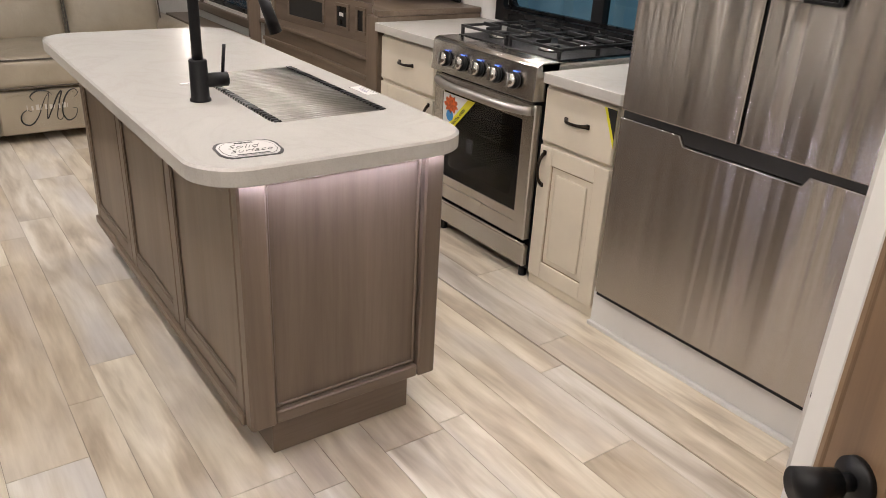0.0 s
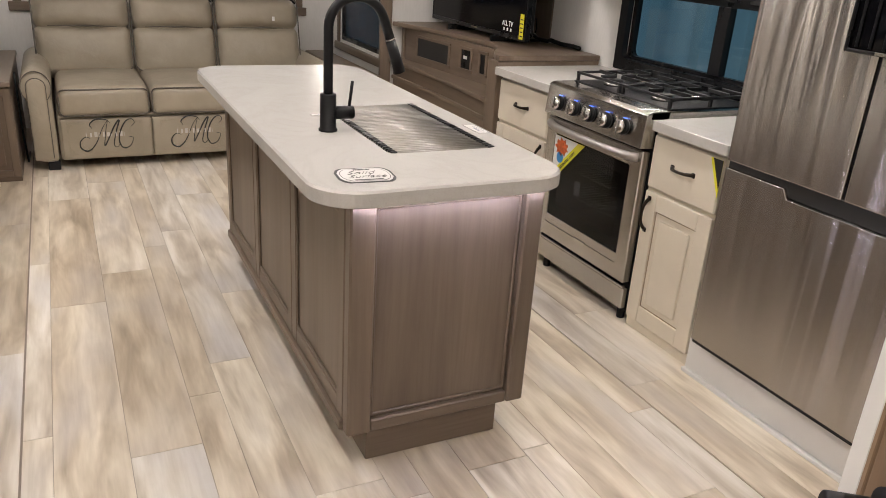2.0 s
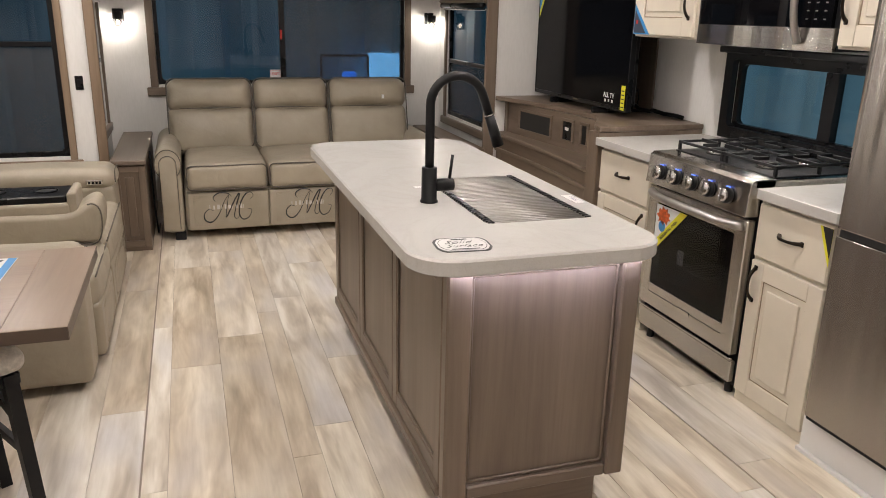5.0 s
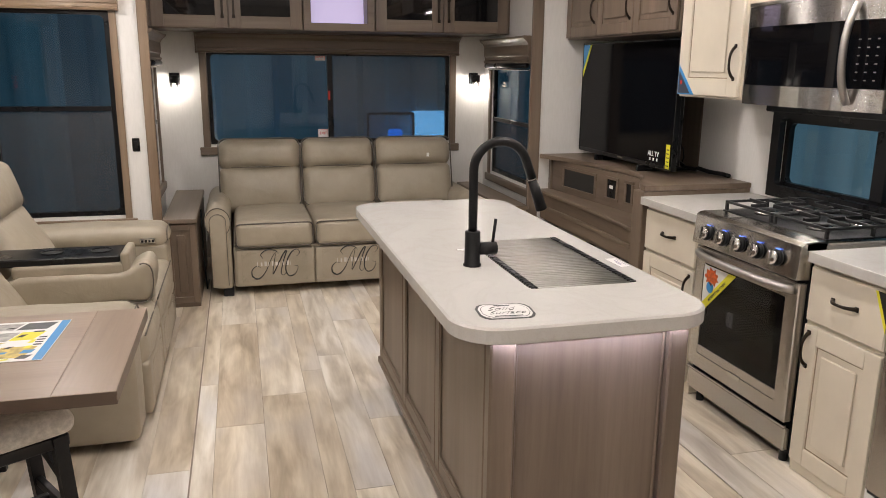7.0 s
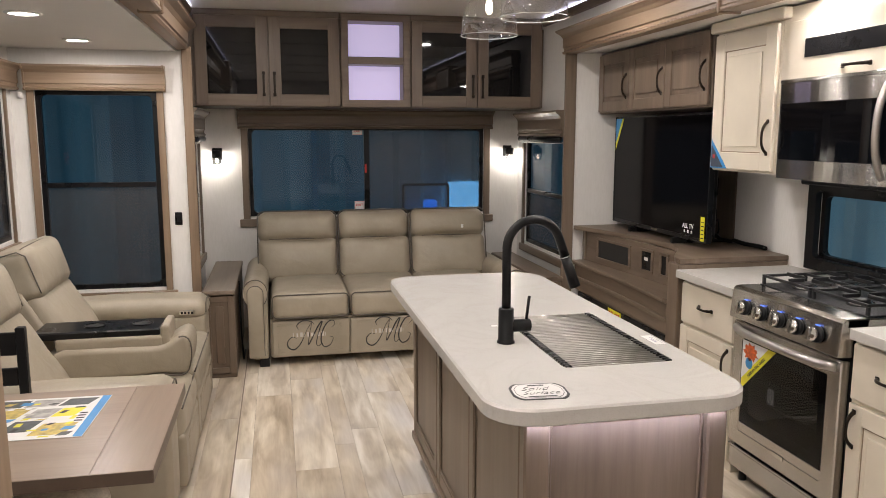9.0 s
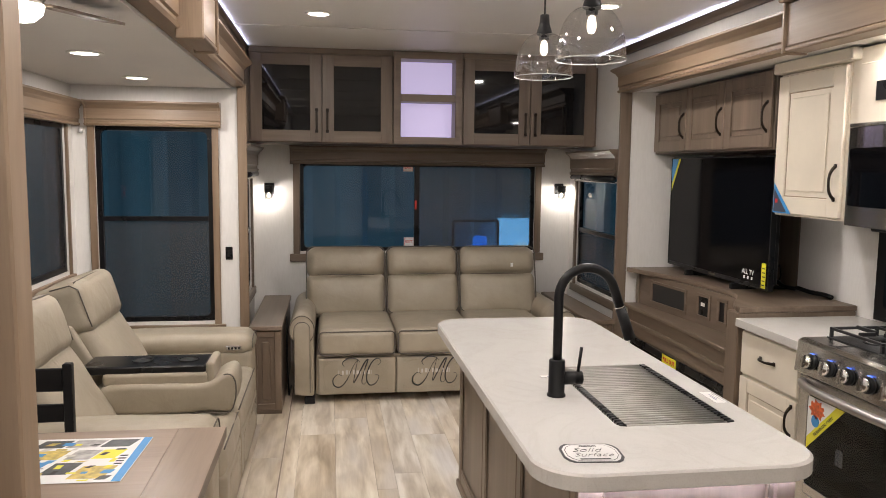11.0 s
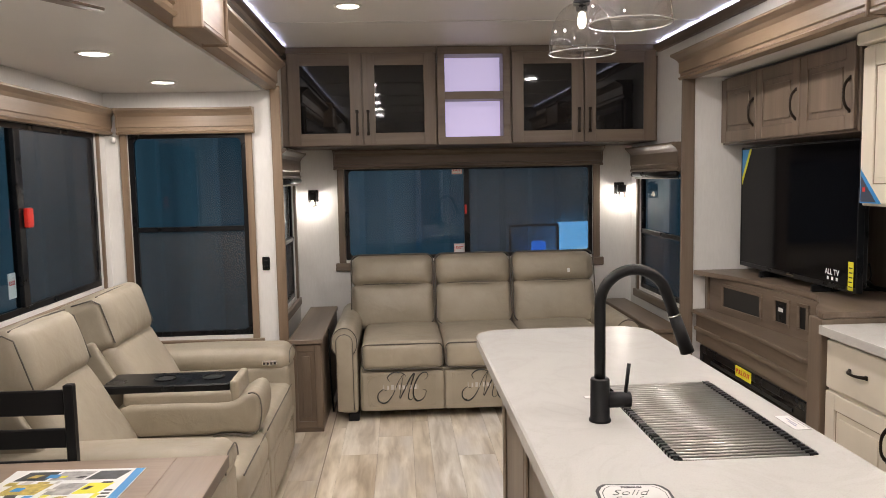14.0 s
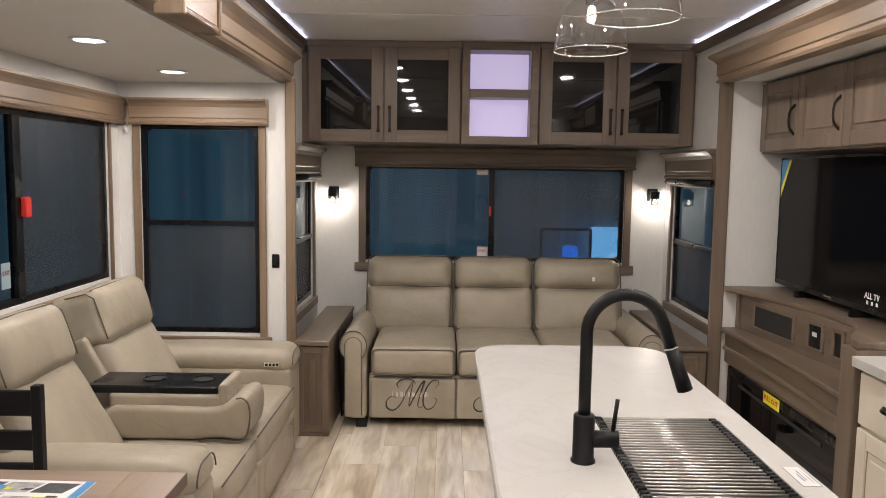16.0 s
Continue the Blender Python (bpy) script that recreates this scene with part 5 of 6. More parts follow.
def make_tv():
    X, y0, y1, z0, z1 = 2.44, 3.69, 4.945, 1.005, 1.745
    g = thing("television", "large black flat-screen television on the console", "television", (X + 0.05, 4.31, 0.968))
    part("screen", box(X, X + 0.004, y0 + 0.008, y1 - 0.008, z0 + 0.025, z1 - 0.008), SCREEN, g, "dark glossy screen")
    part("bezel", ring("x", X - 0.003, X + 0.03, y0, y1, z0, z1, 0.009, 0.002), PLASTIC, g)
    part("bottom_bezel", box(X - 0.002, X + 0.03, y0 + 0.009, y1 - 0.009, z0 + 0.009, z0 + 0.0245), PLASTIC, g)
    part("back", box(X + 0.0305, X + 0.075, y0 + 0.03, y1 - 0.03, z0 + 0.02, z1 - 0.05, 0.01), PLASTIC, g)
    for y in (4.02, 4.60):
        part("foot", box(X - 0.04, X + 0.16, y - 0.012, y + 0.012, 0.9685, 1.005, 0.004), PLASTIC, g)
    part("badge", box(X - 0.0045, X - 0.0025, 4.27, 4.35, z0 + 0.010, z0 + 0.020), CHROME, g)
    corner_card("-x", X - 0.0002, y1 - 0.012, z1 - 0.012, 0.125, 0.22, -1, (YELLOW, BLUE, None), "tv_sticker", "triangular blue and yellow sticker on the television")
    t = thing("tv_label", "white lettering sticker on the television", "sticker", (X, 3.88, 1.06))
    part("lettering", text_mesh("ALL TV", 0.04, Matrix.Translation((X - 0.002, 3.90, 1.085)) @ FACE_MX, 0.001), PAPER, t, "white words ALL TV")
    for k in range(3):
        part("icon", box(X - 0.0012, X - 0.0004, 3.85 + k * 0.04, 3.866 + k * 0.04, 1.045, 1.062), PAPER, t)
    e = thing("energy_label", "narrow yellow printed label on the television", "sticker", (X, 3.735, 1.02))
    part("card", box(X - 0.0042, X - 0.0032, 3.715, 3.758, 1.015, 1.155), YELLOW, e)
    for k in range(5):
        part("print_bar", box(X - 0.0048, X - 0.0043, 3.722, 3.751, 1.03 + k * 0.023, 1.036 + k * 0.023), INK, e)
    cbl = thing("cable", "black power cable coiled on the console beside the television", "cable", (2.7, 3.9, 0.968))
    part("cord", tube([(2.66, 4.12, 0.985), (2.72, 4.04, 1.005), (2.69, 3.95, 0.992), (2.74, 3.90, 0.985), (2.71, 3.84, 1.0), (2.75, 3.78, 0.985), (2.785, 3.70, 0.982), (2.77, 3.62, 0.982)], 0.013, 8), PLASTIC, cbl, "", True)
    part("cord", tube([(2.70, 4.06, 0.984), (2.66, 3.97, 0.984), (2.70, 3.90, 0.984), (2.75, 3.97, 0.984), (2.73, 4.06, 0.99)], 0.012, 8), PLASTIC, cbl, "", True)
    part("cord", tube([(2.775, 4.18, 1.08), (2.75, 4.13, 1.06), (2.755, 4.09, 1.10), (2.74, 4.05, 1.04), (2.72, 4.04, 1.0)], 0.004, 6), PLASTIC, cbl, "", True)
    ap = thing("wall_panel", "taupe oak panel behind the television", "panel", (SR - 0.01, 4.2, 0.97))
    part("board", box(SR - 0.012, SR - 0.001, 3.975, 5.03, 0.969, 1.764), WOOD_Z, ap)
    for z in (1.10, 1.30):
        o = thing("wall_outlet", "black wall outlet beside the television", "outlet", (SR - 0.012, 4.19, z))
        part("plate", box(SR - 0.018, SR - 0.0125, 4.155, 4.225, z - 0.055, z + 0.055, 0.003), PLASTIC, o)
        for dz in (-0.02, 0.02):
            part("socket", box(SR - 0.021, SR - 0.0182, 4.175, 4.205, z + dz - 0.013, z + dz + 0.013, 0.002), BLACK, o)


make_tv()
st = thing("cabinet_sticker", "triangular blue and dark sticker on the cabinet corner", "sticker", (2.324, 3.45, 1.45))
part("band", prism([(3.50, 1.45), (3.50, 1.60), (3.35, 1.45)], "x", 2.3236, 2.3245), BLUE, st)
part("card", prism([(3.495, 1.456), (3.495, 1.57), (3.385, 1.456)], "x", 2.3226, 2.3234), plain("dark_print", (0.05, 0.06, 0.09), 0.4), st)
part("picture", box(2.3222, 2.3225, 3.462, 3.482, 1.50, 1.52), RED, st)


# ==== rear cabinets ====
def make_rear_cabinet(x0, x1, label):
    Y = 5.71
    g = thing("overhead_cabinet", label, "cabinet", ((x0 + x1) / 2, Y + 0.2, 1.826), group="overhead cabinets")
    part("body", box(x0, x1, Y + 0.021, YB - 0.002, 1.83, ZC - 0.012, 0.002), WOOD_Z, g)
    xm = (x0 + x1) / 2
    for a, b, h in ((x0 + 0.008, xm - 0.004, 1), (xm + 0.004, x1 - 0.008, -1)):
        d = panel_door("cabinet_door", g, "-y", Y, a, b, 1.836, ZC - 0.045, WOOD_Z, WOOD_X, 0.085, False, None, False, SMOKE)
        hx = b - 0.035 if h > 0 else a + 0.035
        bm = box(hx - 0.008, hx + 0.008, Y - 0.030, Y - 0.018, 1.91, 2.075, 0.002)
        for zz in (1.915, 2.07):
            box(hx - 0.011, hx + 0.011, Y - 0.030, Y - 0.0179, zz - 0.012, zz + 0.012, 0.002, bm)
        for zz in (1.925, 2.06):
            box(hx - 0.005, hx + 0.005, Y - 0.0181, Y - 0.0005, zz - 0.005, zz + 0.005, 0, bm)
        part("handle", bm, BRONZE, d, "dark bar handle")
    part("head_rail", box(x0, x1, Y, Y + 0.0205, ZC - 0.044, ZC - 0.002, 0.003), WOOD_X, g)


make_rear_cabinet(-0.503, 0.556, "taupe oak overhead cabinet with dark glass doors")
make_rear_cabinet(1.086, 2.147, "taupe oak overhead cabinet with dark glass doors")
g = thing("overhead_cubby", "taupe oak open cubby with two backlit niches", "cabinet", (0.82, 5.9, 1.826), group="overhead cabinets")
part("frame", ring("y", 5.705, 5.90, 0.558, 1.084, 1.83, ZC - 0.004, 0.055, 0.003), WOOD_X, g)
part("shelf", box(0.613, 1.029, 5.71, 5.90, 2.150, 2.205, 0.003), WOOD_X, g)
part("backlit_panel", box(0.613, 1.029, 5.885, 5.90, 1.885, 2.1495), PANEL, g, "lavender backlit panel")
part("backlit_panel", box(0.613, 1.029, 5.885, 5.90, 2.2055, ZC - 0.06), PANEL, g, "lavender backlit panel")
part("case", box(0.558, 1.084, 5.901, YB - 0.002, 1.83, ZC - 0.004), WOOD_Z, g)
for x0, x1 in ((XL + 0.002, -0.505), (2.149, XR - 0.002)):
    solid("trim_filler", box(x0, x1, 5.74, YB - 0.002, 1.835, ZC - 0.08), WOOD_Z, "taupe oak filler beside the overhead cabinet", "trim", "structure")


# ==== seating ====
PALEPRINT = plain("pale_print", (0.55, 0.53, 0.50), 0.4)


def swirl(cx, y, cz, s):
    """A monogram of looping pen strokes with a curl at either end."""
    bm = bmesh.new()
    curl = [(-0.56, -0.08), (-0.74, -0.02), (-0.90, -0.20), (-0.84, -0.46), (-0.58, -0.56), (-0.34, -0.28), (-0.16, 0.30), (0.0, 0.60)]
    stem = [(0.0, 0.60), (-0.03, 0.20), (-0.03, -0.38), (0.08, -0.14), (0.28, 0.42), (0.42, 0.60), (0.35, 0.20), (0.30, -0.32), (0.42, -0.46), (0.55, -0.28)]
    bow = [(0.86, 0.34), (0.97, 0.48), (0.86, 0.63), (0.66, 0.56), (0.50, 0.22), (0.48, -0.22), (0.66, -0.50), (0.90, -0.42), (0.98, -0.12), (0.80, -0.06)]
    flourish = [(-0.52, 0.30), (-0.62, 0.48), (-0.40, 0.66), (-0.05, 0.62), (0.12, 0.46)]
    for line in (curl, stem, bow, flourish):
        ext, pts = [line[0]] + line + [line[-1]], []
        for a, b, c, d in zip(ext, ext[1:], ext[2:], ext[3:]):
            for q in range(5):
                u = q / 5
                p = [0.5 * (2 * b[k] + (c[k] - a[k]) * u + (2 * a[k] - 5 * b[k] + 4 * c[k] - d[k]) * u * u + (3 * b[k] - a[k] - 3 * c[k] + d[k]) * u ** 3) for k in (0, 1)]
                pts.append((cx + s * (p[0] + 0.15 * p[1]), y, cz + s * p[1]))
        tube(pts, [0.0016 + 0.0032 * math.sin(math.pi * (i + 0.5) / len(pts)) ** 2 for i in range(len(pts))], 6, bm)
    return bm


def front_mark(parent, x, y, z):
    part("cover_film", box(x - 0.235, x + 0.215, y - 0.004, y - 0.0015, z - 0.105, z + 0.105), FILM, parent, "clear plastic film").visible_shadow = False
    part("print", swirl(x - 0.01, y - 0.0055, z + 0.012, 0.168), INK, parent, "dark looping script mark")
    for k in range(10):
        part("print_bar", box(x - 0.13 + k * 0.025, x - 0.126 + k * 0.025 + 0.007 * (k % 3), y - 0.0085, y - 0.0078, z + 0.008, z + 0.040 - 0.005 * (k % 2)), PALEPRINT, parent, "pale lettering mark" if not k else "")


def edge_loop(x0, x1, z0, z1, y, r, m, rad=0.0045):
    """Piping round a cushion's front edge."""
    pts = [m @ Vector((x, y, z)) for x, z in rounded(x0, x1, z0, z1, r, 5)]
    return tube(pts, rad, 6, closed=True)


def make_sofa():
    g = thing("sofa", "taupe leather three-seat sofa with rolled arms", "sofa", (0.83, 5.7, 0))
    y0, yb = 5.15, 6.24
    part("base", soft(-0.02, 1.68, y0 + 0.035, yb - 0.02, 0.055, 0.345, 0.02), LEATHER, g, "", True)
    seats = ((-0.005, 0.538), (0.545, 1.105), (1.112, 1.668))
    for a, b in seats:
        f = part("front_panel", soft(a, b, y0 + 0.005, y0 + 0.05, 0.062, 0.325, 0.014, (0, 0.006, 0)), LEATHER, g, "", True)
        front_mark(f, (a + b) / 2, y0 + 0.005, 0.20)
        s = part("seat_cushion", soft(a, b, y0 - 0.01, 5.93, 0.335, 0.525, 0.045, (0, 0.01, 0.022), wrinkle=0.005), LEATHER, g, "", True)
        part("piping", edge_loop(a + 0.008, b - 0.008, 0.348, 0.512, y0 - 0.005, 0.03, Matrix.Identity(4)), PIPING, s, "", True)
    backs = ((-0.105, 0.515), (0.521, 1.098), (1.104, 1.735))
    for a, b in backs:
        m = about((0, 5.86, 0.50), -14)
        c = part("back_cushion", soft(a, b, 5.785, 5.99, 0.47, 0.815, 0.06, (0, 0.042, 0), m=m, wrinkle=0.007), LEATHER, g, "", True)
        part("head_cushion", soft(a, b, 5.775, 5.985, 0.79, 1.03, 0.075, (0, 0.034, 0.012), m=m, wrinkle=0.007), LEATHER, c, "", True)
        part("piping", edge_loop(a + 0.004, b - 0.004, 0.50, 1.028, 5.795, 0.055, m, 0.005), PIPING, c, "", True)
        # A dark tapered strand puts the pleat's shade in as a shape.
        part("seam", tube([m @ Vector((a + 0.09 + (b - a - 0.18) * i / 10, 5.757 + 0.014 * abs(i / 5 - 1) ** 2, 0.803)) for i in range(11)], [0.002 + 0.004 * (1 - abs(i / 5 - 1)) for i in range(11)], 6), PIPING, c, "dark strand for the crease's shade", True)
    part("back_frame", soft(-0.03, 1.69, 6.04, 6.25, 0.10, 0.93, 0.05), LEATHER, g, "", True)
    for inner, outer in ((-0.03, -0.205), (1.69, 1.86)):
        s = 1 if outer > inner else -1
        a = part("arm", soft(min(inner, inner + s * 0.115), max(inner, inner + s * 0.115), y0, 6.18, 0.055, 0.52, 0.025), LEATHER, g, "", True)
        cx, cz, r = inner + s * 0.083, 0.530, 0.088
        roll = [(cx + r * math.cos(k * math.tau / 32), cz + 0.104 * math.sin(k * math.tau / 32)) for k in range(32)]
        part("arm_roll", prism(roll, "y", y0 - 0.008, 6.16, 0.010), LEATHER, a, "", True)
        part("arm_face", prism(rounded(cx - 0.052, cx + 0.052, 0.075, cz + 0.055, (0.006, 0.006, 0.05, 0.05), 8), "y", y0 - 0.022, y0 - 0.009, 0.005), LEATHER, a, "", True)
        part("piping", tube([(cx + (r - 0.004) * math.cos(radians(k)), y0 - 0.011, cz + 0.100 * math.sin(radians(k))) for k in range(-50, 236, 11)], 0.0034, 6), PIPING, a, "", True)
        loop = [(cx + 0.054, y0 - 0.012, 0.085)] + [(cx + 0.054 * math.cos(radians(k)), y0 - 0.012, cz + 0.006 + 0.052 * math.sin(radians(k))) for k in range(0, 181, 15)] + [(cx - 0.054, y0 - 0.012, 0.085)]
        part("piping", tube(loop, 0.0028, 6), PIPING, a, "", True)
        part("foot", box(cx - 0.05 * s - 0.035, cx - 0.05 * s + 0.035, y0 + 0.01, y0 + 0.08, 0, 0.055, 0.004), BLACK, g)
        part("foot", box(cx - 0.05 * s - 0.035, cx - 0.05 * s + 0.035, 6.08, 6.15, 0, 0.055, 0.004), BLACK, g)


make_sofa()
tg = thing("price_tag", "tiny white tag on the sofa back", "tag", (1.52, 5.80, 0.88))
part("card", box(1.51, 1.53, 5.802, 5.8035, 0.875, 0.905), PAPER, tg)


def end_table(x0, x1, label):
    g = thing("end_table", label, "table", ((x0 + x1) / 2, 5.6, 0), group="end tables")
    part("top", box(x0 - 0.006, x1 + 0.008, 4.945, 6.20, 0.572, 0.602, 0.005), WOOD_Y, g)
    part("body", box(x0, x1, 4.985, 6.19, 0.0, 0.571, 0.002), WOOD_Z, g)
    panel_door("cabinet_door", g, "-y", 4.962, x0 + 0.002, x1 - 0.002, 0.03, 0.565, WOOD_Z, WOOD_X, 0.042, True, None, False)
    part("plinth", box(x0, x1, 4.972, 4.9848, 0.0, 0.028, 0.002), WOOD_X, g)


end_table(-0.442, -0.243, "taupe oak end table with a panelled front")
end_table(1.885, 2.06, "taupe oak end table with a panelled front")
wb = thing("sofa_cable", "thin black cable down the end table side", "cable", (-0.222, 5.2, 0.0))
part("cord", tube([(-0.224, 5.3, 0.60), (-0.222, 5.28, 0.4), (-0.223, 5.33, 0.2), (-0.215, 5.36, 0.012), (-0.21, 5.6, 0.012)], 0.006, 6), PLASTIC, wb, "", True)


def make_recliner():
    """Two reclining seats with a shared console, backs to the outer wall."""
    g = thing("recliner_sofa", "taupe leather double recliner with a cup-holder console", "recliner", (-0.9, 3.9, 0))
    xf, xb = -0.385, -1.46
    part("base", soft(xb + 0.05, xf - 0.04, 3.0, 4.85, 0.045, 0.30, 0.02), LEATHER, g, "", True)
    for ya, yb, lift in ((2.955, 3.185, -0.05), (4.61, 4.875, -0.03)):
        a = part("arm", soft(xb + 0.08, xf - 0.015, ya, yb, 0.04, 0.55 + lift, 0.03, (0.006, 0.008, 0)), LEATHER, g, "", True)
        pad = part("arm_pad", soft(xb + 0.16, xf - 0.01, ya - 0.012, yb + 0.012, 0.525 + lift, 0.655 + lift, 0.062, (0.01, 0, 0.012), wrinkle=0.006), LEATHER, a, "", True)
        pts = [(xf - 0.008, y, z) for y, z in rounded(ya + 0.006, yb - 0.006, 0.30, 0.64 + lift, 0.07, 6)][14:]
        part("piping", tube(pts, 0.0032, 6), PIPING, pad, "", True)
    sw = part("switch_plate", box(-0.55, -0.46, 4.588, 4.5995, 0.53, 0.56, 0.004), CHROME, g, "small control plate")
    for k in range(4):
        part("button", box(-0.538 + k * 0.02, -0.526 + k * 0.02, 4.585, 4.5879, 0.538, 0.552, 0.001), PLASTIC, sw)
    for ya, yb in ((3.195, 3.745), (3.75, 4.60)):
        if ya > 3.5:
            ya2, yb2 = 3.905, 4.60
        else:
            ya2, yb2 = 3.195, 3.60
        s = part("seat", soft(-1.15, xf + 0.01, ya, yb, 0.27, 0.44, 0.05, (0.012, 0, 0.018), wrinkle=0.008), LEATHER, g, "", True)
        part("piping", tube([(xf + 0.004, ya + 0.02 + (yb - ya - 0.04) * i / 8, 0.42) for i in range(9)], 0.004, 6), PIPING, s, "", True)
        f = part("footrest", soft(xf - 0.045, xf + 0.015, ya + 0.006, yb - 0.006, 0.05, 0.30, 0.022, (0.008, 0, 0)), LEATHER, g, "", True)
        part("cover_film", box(xf + 0.018, xf + 0.0205, ya + 0.08, yb - 0.08, 0.08, 0.27), FILM, f, "clear plastic film").visible_shadow = False
    for ya, yb in ((3.08, 3.63), (3.915, 4.50)):
        m = about((-0.90, 0, 0.43), 0, -29)
        lo = part("backrest", soft(-1.08, -0.91, ya, yb, 0.34, 0.90, 0.05, (0.026, 0, 0), m=m, wrinkle=0.009), LEATHER, g, "", True)
        mh = about((-1.12, 0, 0.83), 0, -18)
        part("headrest", soft(-1.36, -1.105, ya, yb, 0.80, 1.075, 0.055, (0.024, 0.006, 0.010), m=mh, wrinkle=0.008), LEATHER, lo, "", True)
        for yy in (ya + 0.006, yb - 0.006):
            pts = [mh @ Vector((-1.118 - 0.012 * (k % 2) * 0, yy, 0.83 + 0.20 * k / 6)) for k in range(7)] + [mh @ Vector((-1.15, yy, 1.062)), mh @ Vector((-1.25, yy, 1.066))]
            part("piping", tube(pts, 0.0034, 6), PIPING, lo, "", True)
        part("piping", tube([mh @ Vector((-1.135, ya + 0.03 + (yb - ya - 0.06) * k / 8, 1.069 + 0.006 * math.sin(math.pi * k / 8))) for k in range(9)], 0.0034, 6), PIPING, lo, "", True)
        part("shell", soft(-1.27, -1.10, ya + 0.01, yb - 0.01, 0.30, 0.95, 0.04, m=about((-1.10, 0, 0.30), 0, -14)), LEATHER, lo, "", True)
        part("wing", soft(-1.17, -0.98, ya - 0.05, ya - 0.004, 0.44, 0.90, 0.022, m=about((-1.0, 0, 0.43), 0, -29)), LEATHER, lo, "", True)
    # console with the tray
    side = [(-1.05, 0.455), (-0.62, 0.452), (-0.52, 0.466), (-0.43, 0.452), (-0.393, 0.468), (-0.378, 0.52), (-0.372, 0.58), (-0.380, 0.63), (-0.405, 0.652), (-0.44, 0.645), (-0.49, 0.612), (-0.54, 0.600), (-0.70, 0.605), (-1.05, 0.605)]
    curve = []
    for k in range(len(side)):
        a, b = Vector(side[k]), Vector(side[(k + 1) % len(side)])
        curve += [tuple(a * 0.75 + b * 0.25), tuple(a * 0.25 + b * 0.75)]
    pad = prism(curve, "y", 3.61, 3.895)
    caps = [e for e in pad.edges if abs(e.verts[0].co.y - e.verts[1].co.y) < 1e-6]
    bmesh.ops.bevel(pad, geom=caps, offset=0.028, segments=5, affect="EDGES", profile=0.5)
    c = part("console", pad, LEATHER, g, "padded console arm with a raised front", True)
    front = [(x, 3.607, z) for x, z in curve[2:18]]
    part("piping", tube(front, 0.0038, 6), PIPING, c, "", True)
    part("console_edge", soft(-1.0, xf - 0.115, 3.635, 3.885, 0.585, 0.655, 0.02), LEATHER, c, "", True)
    part("nose", soft(xf - 0.135, xf - 0.095, 3.635, 3.885, 0.59, 0.70, 0.015), LEATHER, c, "", True)
    bm = box(-1.10, xf - 0.137, 3.645, 3.88, 0.650, 0.686, 0.006)
    t = part("tray", bm, PLASTIC, c, "black cup-holder tray")
    for x in (-0.62, -0.84):
        part("cup_ring", lathe([(0.044, 0.0), (0.052, 0.0), (0.052, 0.005), (0.046, 0.006), (0.044, 0.003)], (x, 3.765, 0.6865), 28, closed=True), PLASTIC, t, "", True)
        part("cup_well", cyl((x, 3.765, 0.6863), (x, 3.765, 0.6875), 0.0435, seg=28), INK, t)


make_recliner()


# ==== dinette ====
def make_table():
    g = thing("dining_table", "tan wood dining table with a square edge", "table", (-0.88, 2.13, 0))
    x0, x1, y0, y1 = SL + 0.03, -0.28, 1.81, 2.535
    part("tabletop", box(x0, -0.4365, y0, y1, 0.715, 0.752, 0.0015), TABLE, g)
    part("end_board", box(-0.4362, x1, y0, y1, 0.715, 0.752, 0.0015), wood("tan_table_end", (0.235, 0.17, 0.125), (0.29, 0.215, 0.16), (0.35, 0.265, 0.205), "y", rough=0.32), g, "cross-grained end board")
    # Darker strips on the upright edges put the shade there into the colour.
    edge = plain("shaded_brown_edge", (0.105, 0.073, 0.053), 0.4, vary=0.1, scale=20)
    part("edge_band", box(x0, x1, y0 - 0.0016, y0 - 0.0001, 0.7155, 0.7512), edge, g, "thin brown strip darkened for the edge's shade")
    part("edge_band", box(x1 + 0.0001, x1 + 0.0016, y0, y1, 0.7155, 0.7512), edge, g, "thin brown strip darkened for the edge's shade")
    for x in (-1.38, -1.03):
        part("leg", box(x - 0.03, x + 0.03, 2.10, 2.16, 0, 0.7145, 0.004), BLACK, g)
    part("apron", box(-1.40, -0.99, 2.09, 2.17, 0.66, 0.7145, 0.003), BLACK, g)


make_table()


